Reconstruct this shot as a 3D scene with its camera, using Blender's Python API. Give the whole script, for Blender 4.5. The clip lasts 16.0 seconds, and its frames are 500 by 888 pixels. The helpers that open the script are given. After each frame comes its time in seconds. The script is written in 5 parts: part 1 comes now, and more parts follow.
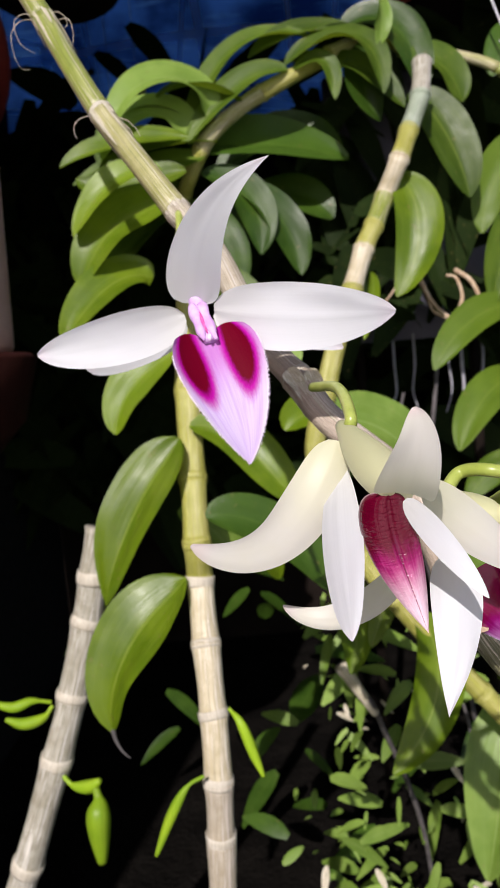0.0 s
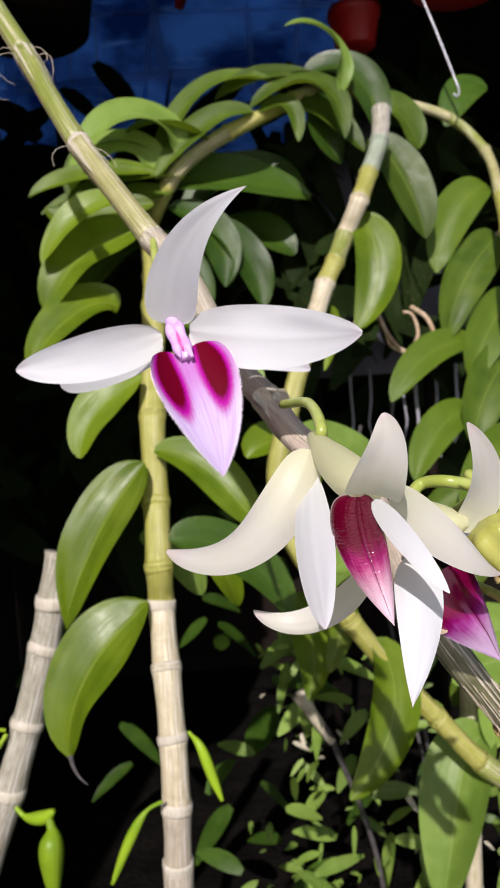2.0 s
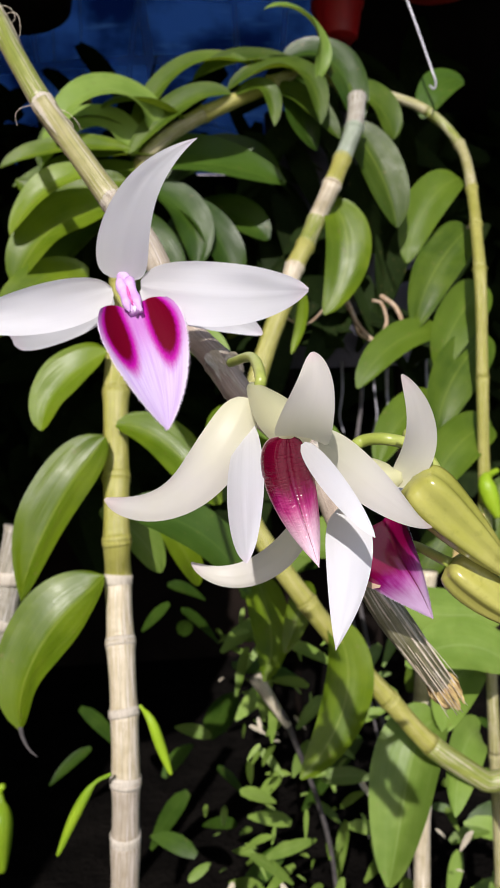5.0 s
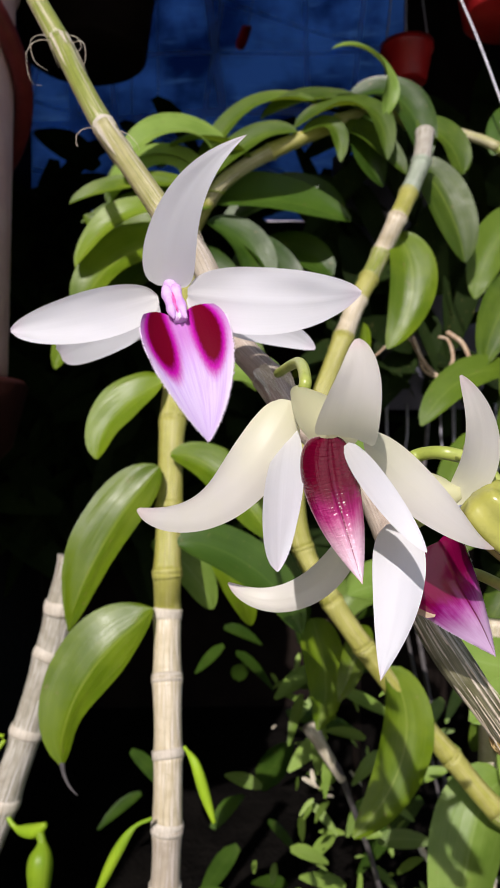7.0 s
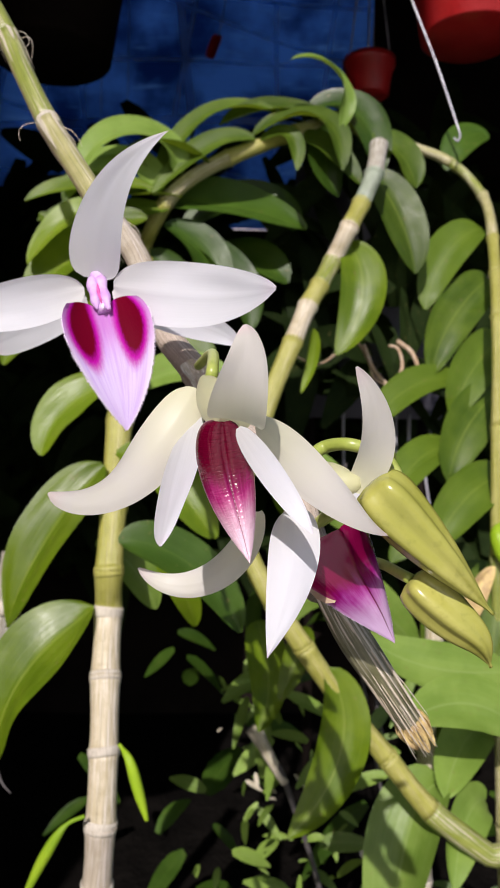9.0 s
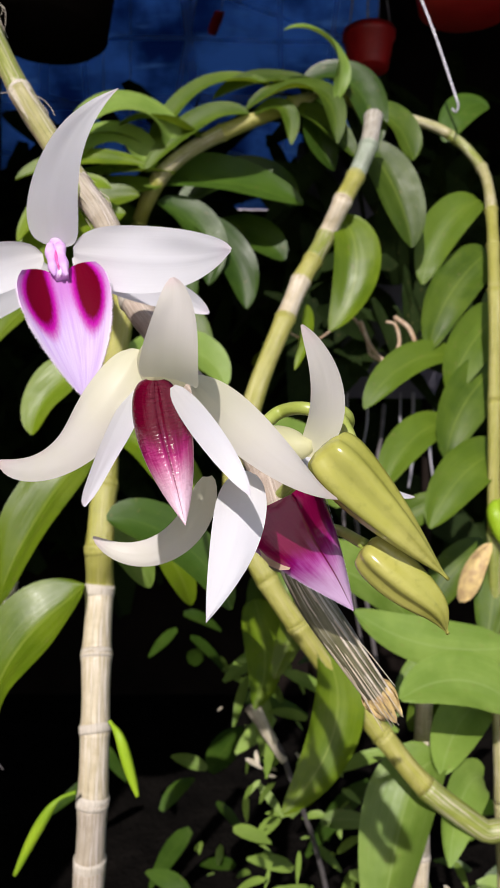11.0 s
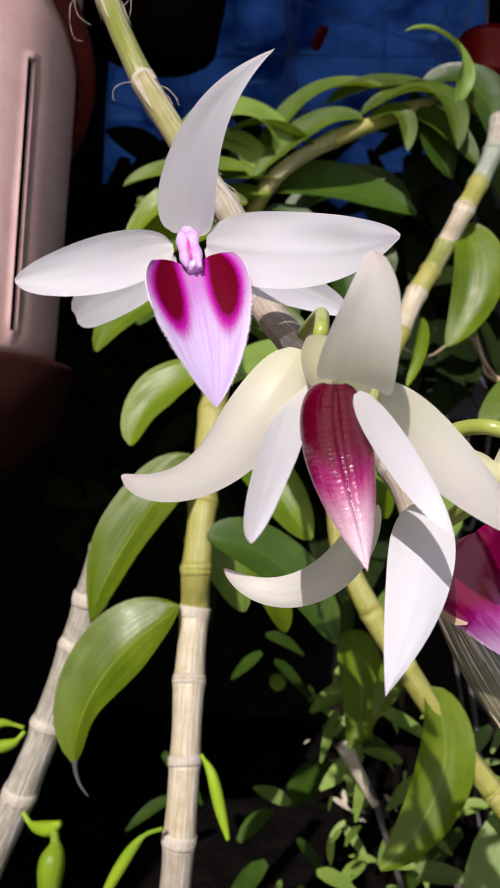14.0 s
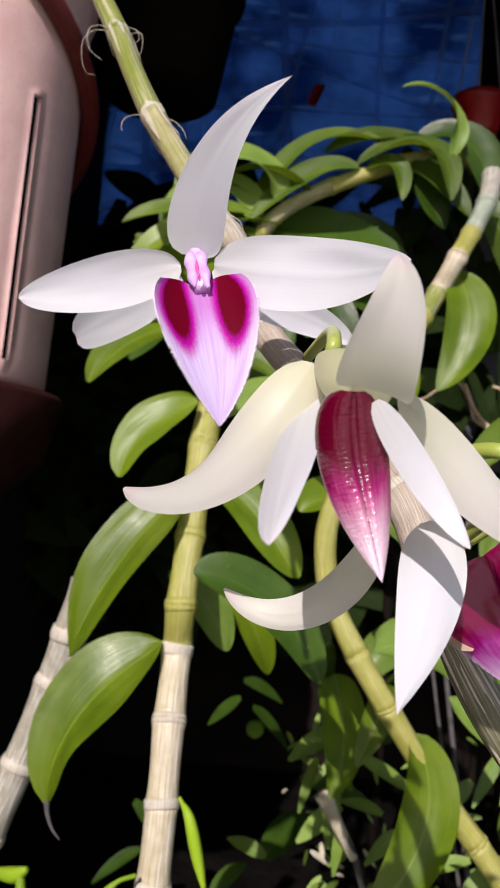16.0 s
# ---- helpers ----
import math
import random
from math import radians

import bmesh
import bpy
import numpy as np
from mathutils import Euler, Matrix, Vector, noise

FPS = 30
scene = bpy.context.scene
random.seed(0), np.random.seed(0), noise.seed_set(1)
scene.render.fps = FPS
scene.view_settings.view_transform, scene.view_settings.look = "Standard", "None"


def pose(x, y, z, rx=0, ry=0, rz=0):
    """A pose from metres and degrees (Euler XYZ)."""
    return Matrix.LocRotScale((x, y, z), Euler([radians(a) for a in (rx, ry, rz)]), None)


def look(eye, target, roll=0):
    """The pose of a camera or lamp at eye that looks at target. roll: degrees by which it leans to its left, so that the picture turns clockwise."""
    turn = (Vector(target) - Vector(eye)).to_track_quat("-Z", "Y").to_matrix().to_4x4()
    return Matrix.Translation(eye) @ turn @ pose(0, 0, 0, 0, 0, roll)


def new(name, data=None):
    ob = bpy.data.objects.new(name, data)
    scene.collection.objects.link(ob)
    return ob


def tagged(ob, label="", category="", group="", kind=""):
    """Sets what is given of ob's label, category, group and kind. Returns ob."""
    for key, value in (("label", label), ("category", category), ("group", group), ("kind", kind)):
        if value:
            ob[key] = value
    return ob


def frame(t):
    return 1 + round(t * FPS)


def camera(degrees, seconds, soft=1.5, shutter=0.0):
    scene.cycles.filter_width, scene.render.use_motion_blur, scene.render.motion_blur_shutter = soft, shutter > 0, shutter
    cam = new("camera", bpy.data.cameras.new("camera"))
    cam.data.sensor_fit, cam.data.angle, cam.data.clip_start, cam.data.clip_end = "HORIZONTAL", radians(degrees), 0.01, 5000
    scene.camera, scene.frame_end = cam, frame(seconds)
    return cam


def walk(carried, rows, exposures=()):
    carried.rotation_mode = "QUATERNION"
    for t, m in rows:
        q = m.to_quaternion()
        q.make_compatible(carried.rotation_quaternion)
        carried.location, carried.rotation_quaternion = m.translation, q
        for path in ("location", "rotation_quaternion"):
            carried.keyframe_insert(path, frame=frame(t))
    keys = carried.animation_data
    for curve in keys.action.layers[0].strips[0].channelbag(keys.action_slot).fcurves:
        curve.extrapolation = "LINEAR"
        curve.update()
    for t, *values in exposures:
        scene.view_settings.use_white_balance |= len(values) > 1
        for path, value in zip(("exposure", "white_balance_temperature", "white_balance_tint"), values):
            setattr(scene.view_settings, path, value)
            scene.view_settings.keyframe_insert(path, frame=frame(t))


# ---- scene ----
# ================= camera and its walk =================
cam = camera(37.0, 16.0, soft=1.5)
cam.data.dof.use_dof = True
cam.data.dof.focus_distance = 0.145
cam.data.dof.aperture_fstop = 62.0
PATH = [
    (0.0, pose(0.0136, 0.0206, 0.6545, 84.15, 5.08, 0.70)),
    (0.5, pose(0.0068, 0.0152, 0.6545, 85.67, 4.19, -0.29)),
    (1.0, pose(0.0098, 0.0100, 0.6540, 87.05, 4.42, 0.04)),
    (1.5, pose(0.0142, 0.0133, 0.6504, 86.95, 4.71, -0.68)),
    (2.0, pose(0.0087, 0.0109, 0.6499, 86.59, 3.96, -2.62)),
    (2.5, pose(0.0151, 0.0106, 0.6479, 86.36, 3.09, -4.30)),
    (3.0, pose(0.0255, 0.0063, 0.6472, 85.96, 2.64, -4.53)),
    (3.5, pose(0.0281, 0.0049, 0.6458, 85.99, 2.97, -3.41)),
    (4.0, pose(0.0258, 0.0058, 0.6448, 85.70, 2.80, -3.73)),
    (4.5, pose(0.0221, 0.0077, 0.6454, 85.51, 1.74, -4.89)),
    (5.0, pose(0.0165, 0.0089, 0.6390, 86.19, 1.88, -4.33)),
    (7.5, pose(0.0225, 0.0224, 0.6298, 90.44, 0.29, 1.27)),
    (8.0, pose(0.0217, 0.0208, 0.6323, 90.70, 0.07, 1.22)),
    (8.5, pose(0.0269, 0.0239, 0.6306, 90.59, -0.53, 0.25)),
    (9.0, pose(0.0346, 0.0171, 0.6253, 90.54, -0.72, -1.87)),
    (11.5, pose(0.0484, 0.0238, 0.6211, 88.78, 0.34, 0.05)),
    (12.0, pose(0.0441, 0.0315, 0.6223, 88.39, -0.16, 2.11)),
    (12.5, pose(0.0325, 0.0342, 0.6225, 88.80, -1.05, 2.71)),
    (13.0, pose(0.0285, 0.0402, 0.6244, 88.97, -2.47, 2.93)),
    (13.5, pose(0.0297, 0.0439, 0.6226, 89.38, -2.57, 3.70)),
    (14.0, pose(0.0320, 0.0472, 0.6210, 90.50, -2.46, 5.25)),
    (14.5, pose(0.0332, 0.0409, 0.6224, 91.13, -1.89, 4.55)),
    (15.0, pose(0.0302, 0.0529, 0.6181, 91.78, -3.87, 4.69)),
    (15.5, pose(0.0232, 0.0550, 0.6107, 93.32, -5.54, 3.48)),
    (16.0, pose(0.0278, 0.0490, 0.6154, 94.04, -4.46, 3.85)),
]
EXPOSURES = [(0.0, 0.08, 6600.0, 17.0), (5.0, 0.04, 6550.0, 17.0), (8.0, 0.0, 6600.0, 19.0), (12.0, 0.04, 6600.0, 18.0), (14.0, -0.02, 6650.0, 20.0), (16.0, 0.05, 6650.0, 20.0)]
walk(cam, PATH, EXPOSURES)

# ================= world, sun =================
SUN_FROM = Vector((-0.17, -0.80, 0.57)).normalized()
world = bpy.data.worlds.new("world")
scene.world = world
world.use_nodes = True
wn = world.node_tree
sky = wn.nodes.new("ShaderNodeTexSky")
sky.sky_type = "NISHITA"
sky.sun_disc = False
sky.sun_elevation = math.asin(SUN_FROM.z)
sky.sun_rotation = math.atan2(SUN_FROM.x, SUN_FROM.y)
wn.links.new(sky.outputs[0], wn.nodes["Background"].inputs[0])
wn.nodes["Background"].inputs[1].default_value = 0.10
sun = new("sun", bpy.data.lights.new("sun", "SUN"))
sun.data.energy = 5.0
sun.data.angle = radians(0.55)
sun.data.color = (1.0, 0.965, 0.92)
sun.matrix_world = look(SUN_FROM * 5, (0, 0, 0))


# ================= materials =================
def nodes_of(name):
    m = bpy.data.materials.new(name)
    m.use_nodes = True
    t = m.node_tree
    return m, t, t.nodes["Principled BSDF"], t.nodes["Material Output"]


def add(t, kind, **values):
    n = t.nodes.new(kind)
    for key, value in values.items():
        if key == "op":
            n.operation = value
        else:
            n.inputs[key].default_value = value
    return n


def math2(t, op, a, b=0.0, clamp=False):
    n = t.nodes.new("ShaderNodeMath")
    n.operation, n.use_clamp = op, clamp
    for i, v in enumerate((a, b)):
        if isinstance(v, (int, float)):
            n.inputs[i].default_value = v
        else:
            t.links.new(v, n.inputs[i])
    return n.outputs[0]


def mix(t, fac, a, b):
    n = t.nodes.new("ShaderNodeMix")
    n.data_type = "RGBA"
    for i, v in ((0, fac), (6, a), (7, b)):
        if isinstance(v, (int, float)):
            n.inputs[i].default_value = v
        elif isinstance(v, tuple):
            n.inputs[i].default_value = (*v, 1.0)
        else:
            t.links.new(v, n.inputs[i])
    return n.outputs[2]


def uv_of(t):
    uv = t.nodes.new("ShaderNodeUVMap")
    uv.uv_map = "uv"
    sep = t.nodes.new("ShaderNodeSeparateXYZ")
    t.links.new(uv.outputs[0], sep.inputs[0])
    return uv.outputs[0], sep.outputs[0], sep.outputs[1]


def noise_of(t, scale, detail=3.0, vec=None, stretch=None, rough=0.55):
    n = add(t, "ShaderNodeTexNoise", Scale=scale, Detail=detail, Roughness=rough)
    if vec is None:
        c = t.nodes.new("ShaderNodeTexCoord")
        vec = c.outputs["Object"]
    if stretch:
        mp = t.nodes.new("ShaderNodeMapping")
        mp.inputs["Scale"].default_value = stretch
        t.links.new(vec, mp.inputs[0])
        vec = mp.outputs[0]
    t.links.new(vec, n.inputs["Vector"])
    return n.outputs[0]


def ramp(t, fac, lo, hi):
    n = t.nodes.new("ShaderNodeMapRange")
    n.interpolation_type = "SMOOTHSTEP"
    n.inputs[1].default_value, n.inputs[2].default_value = lo, hi
    t.links.new(fac, n.inputs[0])
    return n.outputs[0]


def bump(t, bsdf, height, strength, distance):
    b = add(t, "ShaderNodeBump", Strength=strength, Distance=distance)
    t.links.new(height, b.inputs["Height"])
    t.links.new(b.outputs[0], bsdf.inputs["Normal"])
    return b.outputs[0]


def through_light(t, bsdf, out, colour, share):
    """Lets part of the light through a thin blade."""
    tr = t.nodes.new("ShaderNodeBsdfTranslucent")
    if isinstance(colour, tuple):
        tr.inputs[0].default_value = (*colour, 1)
    else:
        t.links.new(colour, tr.inputs[0])
    m = t.nodes.new("ShaderNodeMixShader")
    m.inputs[0].default_value = share
    t.links.new(bsdf.outputs[0], m.inputs[1])
    t.links.new(tr.outputs[0], m.inputs[2])
    t.links.new(m.outputs[0], out.inputs[0])


def leaf_material(name, dark, light, rib, rough=0.36, share=0.30, spec=0.3):
    m, t, b, out = nodes_of(name)
    vec, u, v = uv_of(t)
    info = t.nodes.new("ShaderNodeObjectInfo")
    n1 = noise_of(t, 45.0)
    base = mix(t, ramp(t, n1, 0.3, 0.72), dark, light)
    geo = t.nodes.new("ShaderNodeNewGeometry")
    tone = math2(t, "FRACT", math2(t, "ADD", info.outputs["Random"], geo.outputs["Random Per Island"]))
    base = mix(t, math2(t, "MULTIPLY", ramp(t, tone, 0.45, 1.0), 0.55), base, tuple(min(1.0, c * 1.35) for c in light))
    base = mix(t, math2(t, "MULTIPLY", math2(t, "SUBTRACT", 1.0, ramp(t, tone, 0.0, 0.45)), 0.55), base, tuple(c * 0.55 for c in dark))
    veins = noise_of(t, 1.0, 2.0, vec, (1.5, 38.0, 1.0))
    base = mix(t, math2(t, "MULTIPLY", ramp(t, veins, 0.45, 0.72), 0.18), base, rib)
    mid = math2(t, "ABSOLUTE", math2(t, "SUBTRACT", v, 0.5))
    line = math2(t, "SUBTRACT", 1.0, ramp(t, mid, 0.004, 0.03))
    base = mix(t, math2(t, "MULTIPLY", line, 0.45), base, rib)
    spots = noise_of(t, 260.0, 2.0)
    base = mix(t, math2(t, "MULTIPLY", ramp(t, spots, 0.66, 0.74), 0.4), base, (0.22, 0.17, 0.06))
    t.links.new(base, b.inputs["Base Color"])
    b.inputs["Roughness"].default_value = rough
    rg = math2(t, "ADD", math2(t, "MULTIPLY", noise_of(t, 120.0, 3.0), 0.3), rough - 0.15)
    t.links.new(rg, b.inputs["Roughness"])
    b.inputs["Specular IOR Level"].default_value = spec
    h = math2(t, "ADD", math2(t, "MULTIPLY", veins, 0.80), math2(t, "MULTIPLY", n1, 0.8))
    bump(t, b, h, 0.28, 0.0012)
    lit = mix(t, 0.4, base, (0.32, 0.42, 0.012))
    through_light(t, b, out, lit, share)
    return m


def petal_material(name, white, base_tint, tip_tint, back=0.0, share=0.52):
    m, t, b, out = nodes_of(name)
    vec, u, v = uv_of(t)
    veins = noise_of(t, 1.0, 3.0, vec, (0.8, 14.0, 1.0))
    blot = noise_of(t, 90.0, 2.0)
    col = mix(t, math2(t, "MULTIPLY", ramp(t, veins, 0.4, 0.75), 0.08), white, tuple(c * 0.82 for c in white))
    col = mix(t, math2(t, "MULTIPLY", ramp(t, blot, 0.4, 0.8), 0.18), col, base_tint)
    root = math2(t, "SUBTRACT", 1.0, ramp(t, u, 0.0, 0.42 + back))
    col = mix(t, math2(t, "MULTIPLY", root, 0.85), col, base_tint)
    col = mix(t, math2(t, "MULTIPLY", ramp(t, u, 0.86, 1.0), 0.5), col, tip_tint)
    lit = mix(t, 0.5, col, (0.95, 0.93, 0.92))
    t.links.new(col, b.inputs["Base Color"])
    b.inputs["Roughness"].default_value = 0.42
    b.inputs["Specular IOR Level"].default_value = 0.35
    b.inputs["Sheen Weight"].default_value = 0.15
    fine = noise_of(t, 1500.0, 2.0)
    h = math2(t, "ADD", math2(t, "ADD", veins, math2(t, "MULTIPLY", blot, 1.6)), math2(t, "MULTIPLY", fine, 0.12))
    bump(t, b, h, 0.15, 0.0006)
    through_light(t, b, out, lit, share)
    return m


def lip_front_material(name):
    m, t, b, out = nodes_of(name)
    vec, u, v = uv_of(t)
    wob = math2(t, "MULTIPLY", math2(t, "SUBTRACT", noise_of(t, 1.0, 4.0, vec, (34.0, 60.0, 1.0)), 0.5), 0.22)
    side = math2(t, "SUBTRACT", math2(t, "ABSOLUTE", math2(t, "SUBTRACT", v, 0.5)), 0.265)
    du = math2(t, "DIVIDE", math2(t, "SUBTRACT", u, 0.19), 0.30)
    dv = math2(t, "DIVIDE", side, 0.155)
    r = math2(t, "SQRT", math2(t, "ADD", math2(t, "MULTIPLY", du, du), math2(t, "MULTIPLY", dv, dv)))
    r = math2(t, "ADD", r, wob)
    halo = math2(t, "SUBTRACT", 1.0, ramp(t, r, 0.92, 1.42))
    core = math2(t, "SUBTRACT", 1.0, ramp(t, r, 0.68, 0.98))
    streak = noise_of(t, 1.0, 3.0, vec, (2.0, 24.0, 1.0))
    pale = mix(t, ramp(t, streak, 0.35, 0.75), (0.76, 0.62, 0.92), (0.63, 0.43, 0.86))
    edge = ramp(t, math2(t, "ABSOLUTE", math2(t, "SUBTRACT", v, 0.5)), 0.42, 0.5)
    pale = mix(t, math2(t, "MULTIPLY", edge, 0.6), pale, (0.92, 0.88, 0.96))
    mid = math2(t, "MULTIPLY", math2(t, "SUBTRACT", 1.0, ramp(t, u, 0.10, 0.55)), 0.75)
    pale = mix(t, mid, pale, (0.58, 0.14, 0.58))
    col = mix(t, halo, pale, (0.52, 0.008, 0.38))
    col = mix(t, core, col, (0.15, 0.0006, 0.014))
    t.links.new(col, b.inputs["Base Color"])
    b.inputs["Roughness"].default_value = 0.55
    b.inputs["Specular IOR Level"].default_value = 0.05
    bump(t, b, math2(t, "ADD", streak, math2(t, "MULTIPLY", noise_of(t, 2200.0, 2.0), 0.8)), 0.22, 0.0005)
    through_light(t, b, out, col, 0.38)
    return m


def lip_back_material(name, deep, throat, middle, pale, wrinkle=0.35):
    m, t, b, out = nodes_of(name)
    vec, u, v = uv_of(t)
    streak = noise_of(t, 1.0, 3.0, vec, (2.0, 26.0, 1.0))
    cloud = noise_of(t, 1.0, 3.0, vec, (5.0, 6.0, 1.0))
    uu = math2(t, "ADD", u, math2(t, "MULTIPLY", math2(t, "SUBTRACT", streak, 0.5), 0.14))
    uu = math2(t, "ADD", uu, math2(t, "MULTIPLY", math2(t, "SUBTRACT", cloud, 0.5), 0.20))
    col = mix(t, ramp(t, uu, 0.34, 0.58), throat, middle)
    col = mix(t, ramp(t, uu, 0.44 + deep, 0.82 + deep), col, pale)
    edge = ramp(t, math2(t, "ABSOLUTE", math2(t, "SUBTRACT", v, 0.5)), 0.42, 0.5)
    col = mix(t, math2(t, "MULTIPLY", edge, 0.5), col, pale)
    seam = math2(t, "SUBTRACT", 1.0, ramp(t, math2(t, "ABSOLUTE", math2(t, "SUBTRACT", v, 0.5)), 0.006, 0.020))
    seam = math2(t, "MULTIPLY", seam, ramp(t, u, 0.25, 0.40))
    col = mix(t, math2(t, "MULTIPLY", seam, 0.9), col, (0.16, 0.003, 0.05))
    t.links.new(col, b.inputs["Base Color"])
    b.inputs["Roughness"].default_value = 0.20
    b.inputs["Specular IOR Level"].default_value = 0.9
    cross = noise_of(t, 1.0, 2.0, vec, (58.0, 6.0, 1.0))
    bump(t, b, math2(t, "ADD", math2(t, "MULTIPLY", streak, 0.6), math2(t, "MULTIPLY", cross, 2.0 * wrinkle)), 0.25 + 0.5 * wrinkle, 0.0007)
    through_light(t, b, out, col, 0.34)
    return m


def cane_material(name, a, b_col, line, rough=0.45, ribs=9.0, depth=0.6):
    m, t, b, out = nodes_of(name)
    vec, u, v = uv_of(t)
    stripes = noise_of(t, 1.0, 4.0, vec, (2.2, ribs * 3.0, 1.0))
    blot = noise_of(t, 130.0, 4.0)
    col = mix(t, ramp(t, blot, 0.2, 0.8), a, b_col)
    col = mix(t, math2(t, "MULTIPLY", ramp(t, stripes, 0.5, 0.62), 0.85), col, line)
    fine = noise_of(t, 1.0, 3.0, vec, (1.4, ribs * 8.0, 1.0))
    col = mix(t, math2(t, "MULTIPLY", ramp(t, fine, 0.54, 0.62), 0.75), col, tuple(c * 0.45 for c in a))
    stain = noise_of(t, 420.0, 3.0)
    col = mix(t, math2(t, "MULTIPLY", ramp(t, stain, 0.66, 0.76), 0.35), col, (0.20, 0.15, 0.09))
    t.links.new(col, b.inputs["Base Color"])
    b.inputs["Roughness"].default_value = rough
    bump(t, b, math2(t, "ADD", math2(t, "SUBTRACT", stripes, math2(t, "MULTIPLY", fine, 0.5)), math2(t, "MULTIPLY", stain, 0.3)), depth, 0.0012)
    return m


def plain_material(name, a, b_col, scale, rough=0.6, strength=0.4, dist=0.002, metal=0.0, spec=0.5):
    m, t, b, out = nodes_of(name)
    n1 = noise_of(t, scale, 5.0)
    n2 = noise_of(t, scale * 9.0, 3.0)
    col = mix(t, ramp(t, n1, 0.3, 0.7), a, b_col)
    col = mix(t, math2(t, "MULTIPLY", ramp(t, n2, 0.5, 0.8), 0.35), col, tuple(c * 0.6 for c in a))
    t.links.new(col, b.inputs["Base Color"])
    b.inputs["Roughness"].default_value, b.inputs["Metallic"].default_value = rough, metal
    b.inputs["Specular IOR Level"].default_value = spec
    bump(t, b, math2(t, "ADD", n1, math2(t, "MULTIPLY", n2, 0.4)), strength, dist)
    return m


LEAF = leaf_material("leaf_green", (0.084, 0.152, 0.003), (0.146, 0.224, 0.008), (0.27, 0.34, 0.06), rough=0.37, spec=0.40)
LEAF_PALE = leaf_material("leaf_pale", (0.13, 0.23, 0.030), (0.21, 0.32, 0.06), (0.30, 0.40, 0.13), rough=0.40, spec=0.36)
# deep green copy, partly leaf tone and partly shade put into the colour
LEAF_DEEP_SHADED = leaf_material("leaf_deep_shaded", (0.048, 0.097, 0.006), (0.090, 0.150, 0.012), (0.19, 0.26, 0.035), rough=0.44, spec=0.30)
# darker copy of the leaf green with full shade put into its colour
LEAF_IN_SHADE = leaf_material("leaf_in_shade", (0.024, 0.060, 0.006), (0.046, 0.096, 0.011), (0.08, 0.14, 0.02), share=0.2)
# near-black leaf colour: the backdrop's shade is put into it
LEAF_BLACK_SHADE = leaf_material("leaf_black_shade", (0.008, 0.016, 0.004), (0.014, 0.026, 0.006), (0.02, 0.035, 0.009), rough=0.65, share=0.1, spec=0.06)
SPROUT = leaf_material("sprout_green", (0.20, 0.36, 0.015), (0.30, 0.46, 0.02), (0.40, 0.52, 0.06))
PETAL = petal_material("petal_white", (0.83, 0.85, 0.90), (0.77, 0.78, 0.77), (0.82, 0.70, 0.81), share=0.47)
SEPAL = petal_material("sepal_cream", (0.79, 0.77, 0.72), (0.76, 0.76, 0.50), (0.78, 0.58, 0.62), back=0.2, share=0.46)
HOOD = petal_material("sepal_green", (0.80, 0.79, 0.58), (0.72, 0.73, 0.40), (0.80, 0.75, 0.70), back=0.4, share=0.60)
LIP = lip_front_material("lip_lilac")
LIP_BACK = lip_back_material("lip_pink", 0.04, (0.14, 0.001, 0.02), (0.46, 0.016, 0.19), (0.90, 0.64, 0.76))
LIP_DEEP = lip_back_material("lip_magenta", 0.0, (0.24, 0.002, 0.06), (0.47, 0.014, 0.36), (0.84, 0.58, 0.90), 0.05)
COLUMN = plain_material("column_pink", (0.50, 0.28, 0.58), (0.62, 0.42, 0.70), 300.0, 0.7, 0.3, 0.001, spec=0.12)
ANTHER = plain_material("anther_cap", (0.45, 0.02, 0.20), (0.60, 0.10, 0.36), 400.0, 0.35)
HAIR = plain_material("lip_hair", (0.86, 0.78, 0.90), (0.80, 0.66, 0.86), 300.0, 0.5)
STALK = plain_material("stalk_green", (0.27, 0.33, 0.06), (0.37, 0.42, 0.11), 160.0, 0.35, 0.08, 0.0008)
BUD = plain_material("bud_green", (0.27, 0.28, 0.05), (0.37, 0.36, 0.09), 55.0, 0.22, 0.12, 0.0006)
CANE_GREEN = cane_material("cane_green", (0.17, 0.21, 0.03), (0.25, 0.28, 0.06), (0.50, 0.46, 0.34), 0.38, 5.0, 0.35)
CANE_BROWN = cane_material("cane_brown", (0.34, 0.27, 0.21), (0.46, 0.38, 0.30), (0.64, 0.57, 0.48), 0.5)
CANE_DRY = cane_material("cane_dry", (0.33, 0.28, 0.20), (0.44, 0.39, 0.31), (0.64, 0.58, 0.52), 0.48, 6.0, 0.5)
CANE_STRAW = cane_material("cane_straw", (0.26, 0.26, 0.08), (0.38, 0.35, 0.17), (0.60, 0.55, 0.42), 0.42, 5.0, 0.4)
CANE_WHITE = cane_material("cane_white", (0.40, 0.34, 0.21), (0.55, 0.49, 0.36), (0.76, 0.71, 0.62), 0.42, 5.0, 0.35)
RING = cane_material("cane_ring", (0.46, 0.42, 0.34), (0.60, 0.56, 0.48), (0.44, 0.38, 0.28), 0.5)
CANE_YELLOW = cane_material("cane_yellow", (0.28, 0.28, 0.045), (0.36, 0.35, 0.085), (0.46, 0.42, 0.18), 0.38)
CANE_GREY = cane_material("cane_grey", (0.24, 0.22, 0.16), (0.40, 0.38, 0.32), (0.70, 0.67, 0.62), 0.55, 5.0, 0.5)
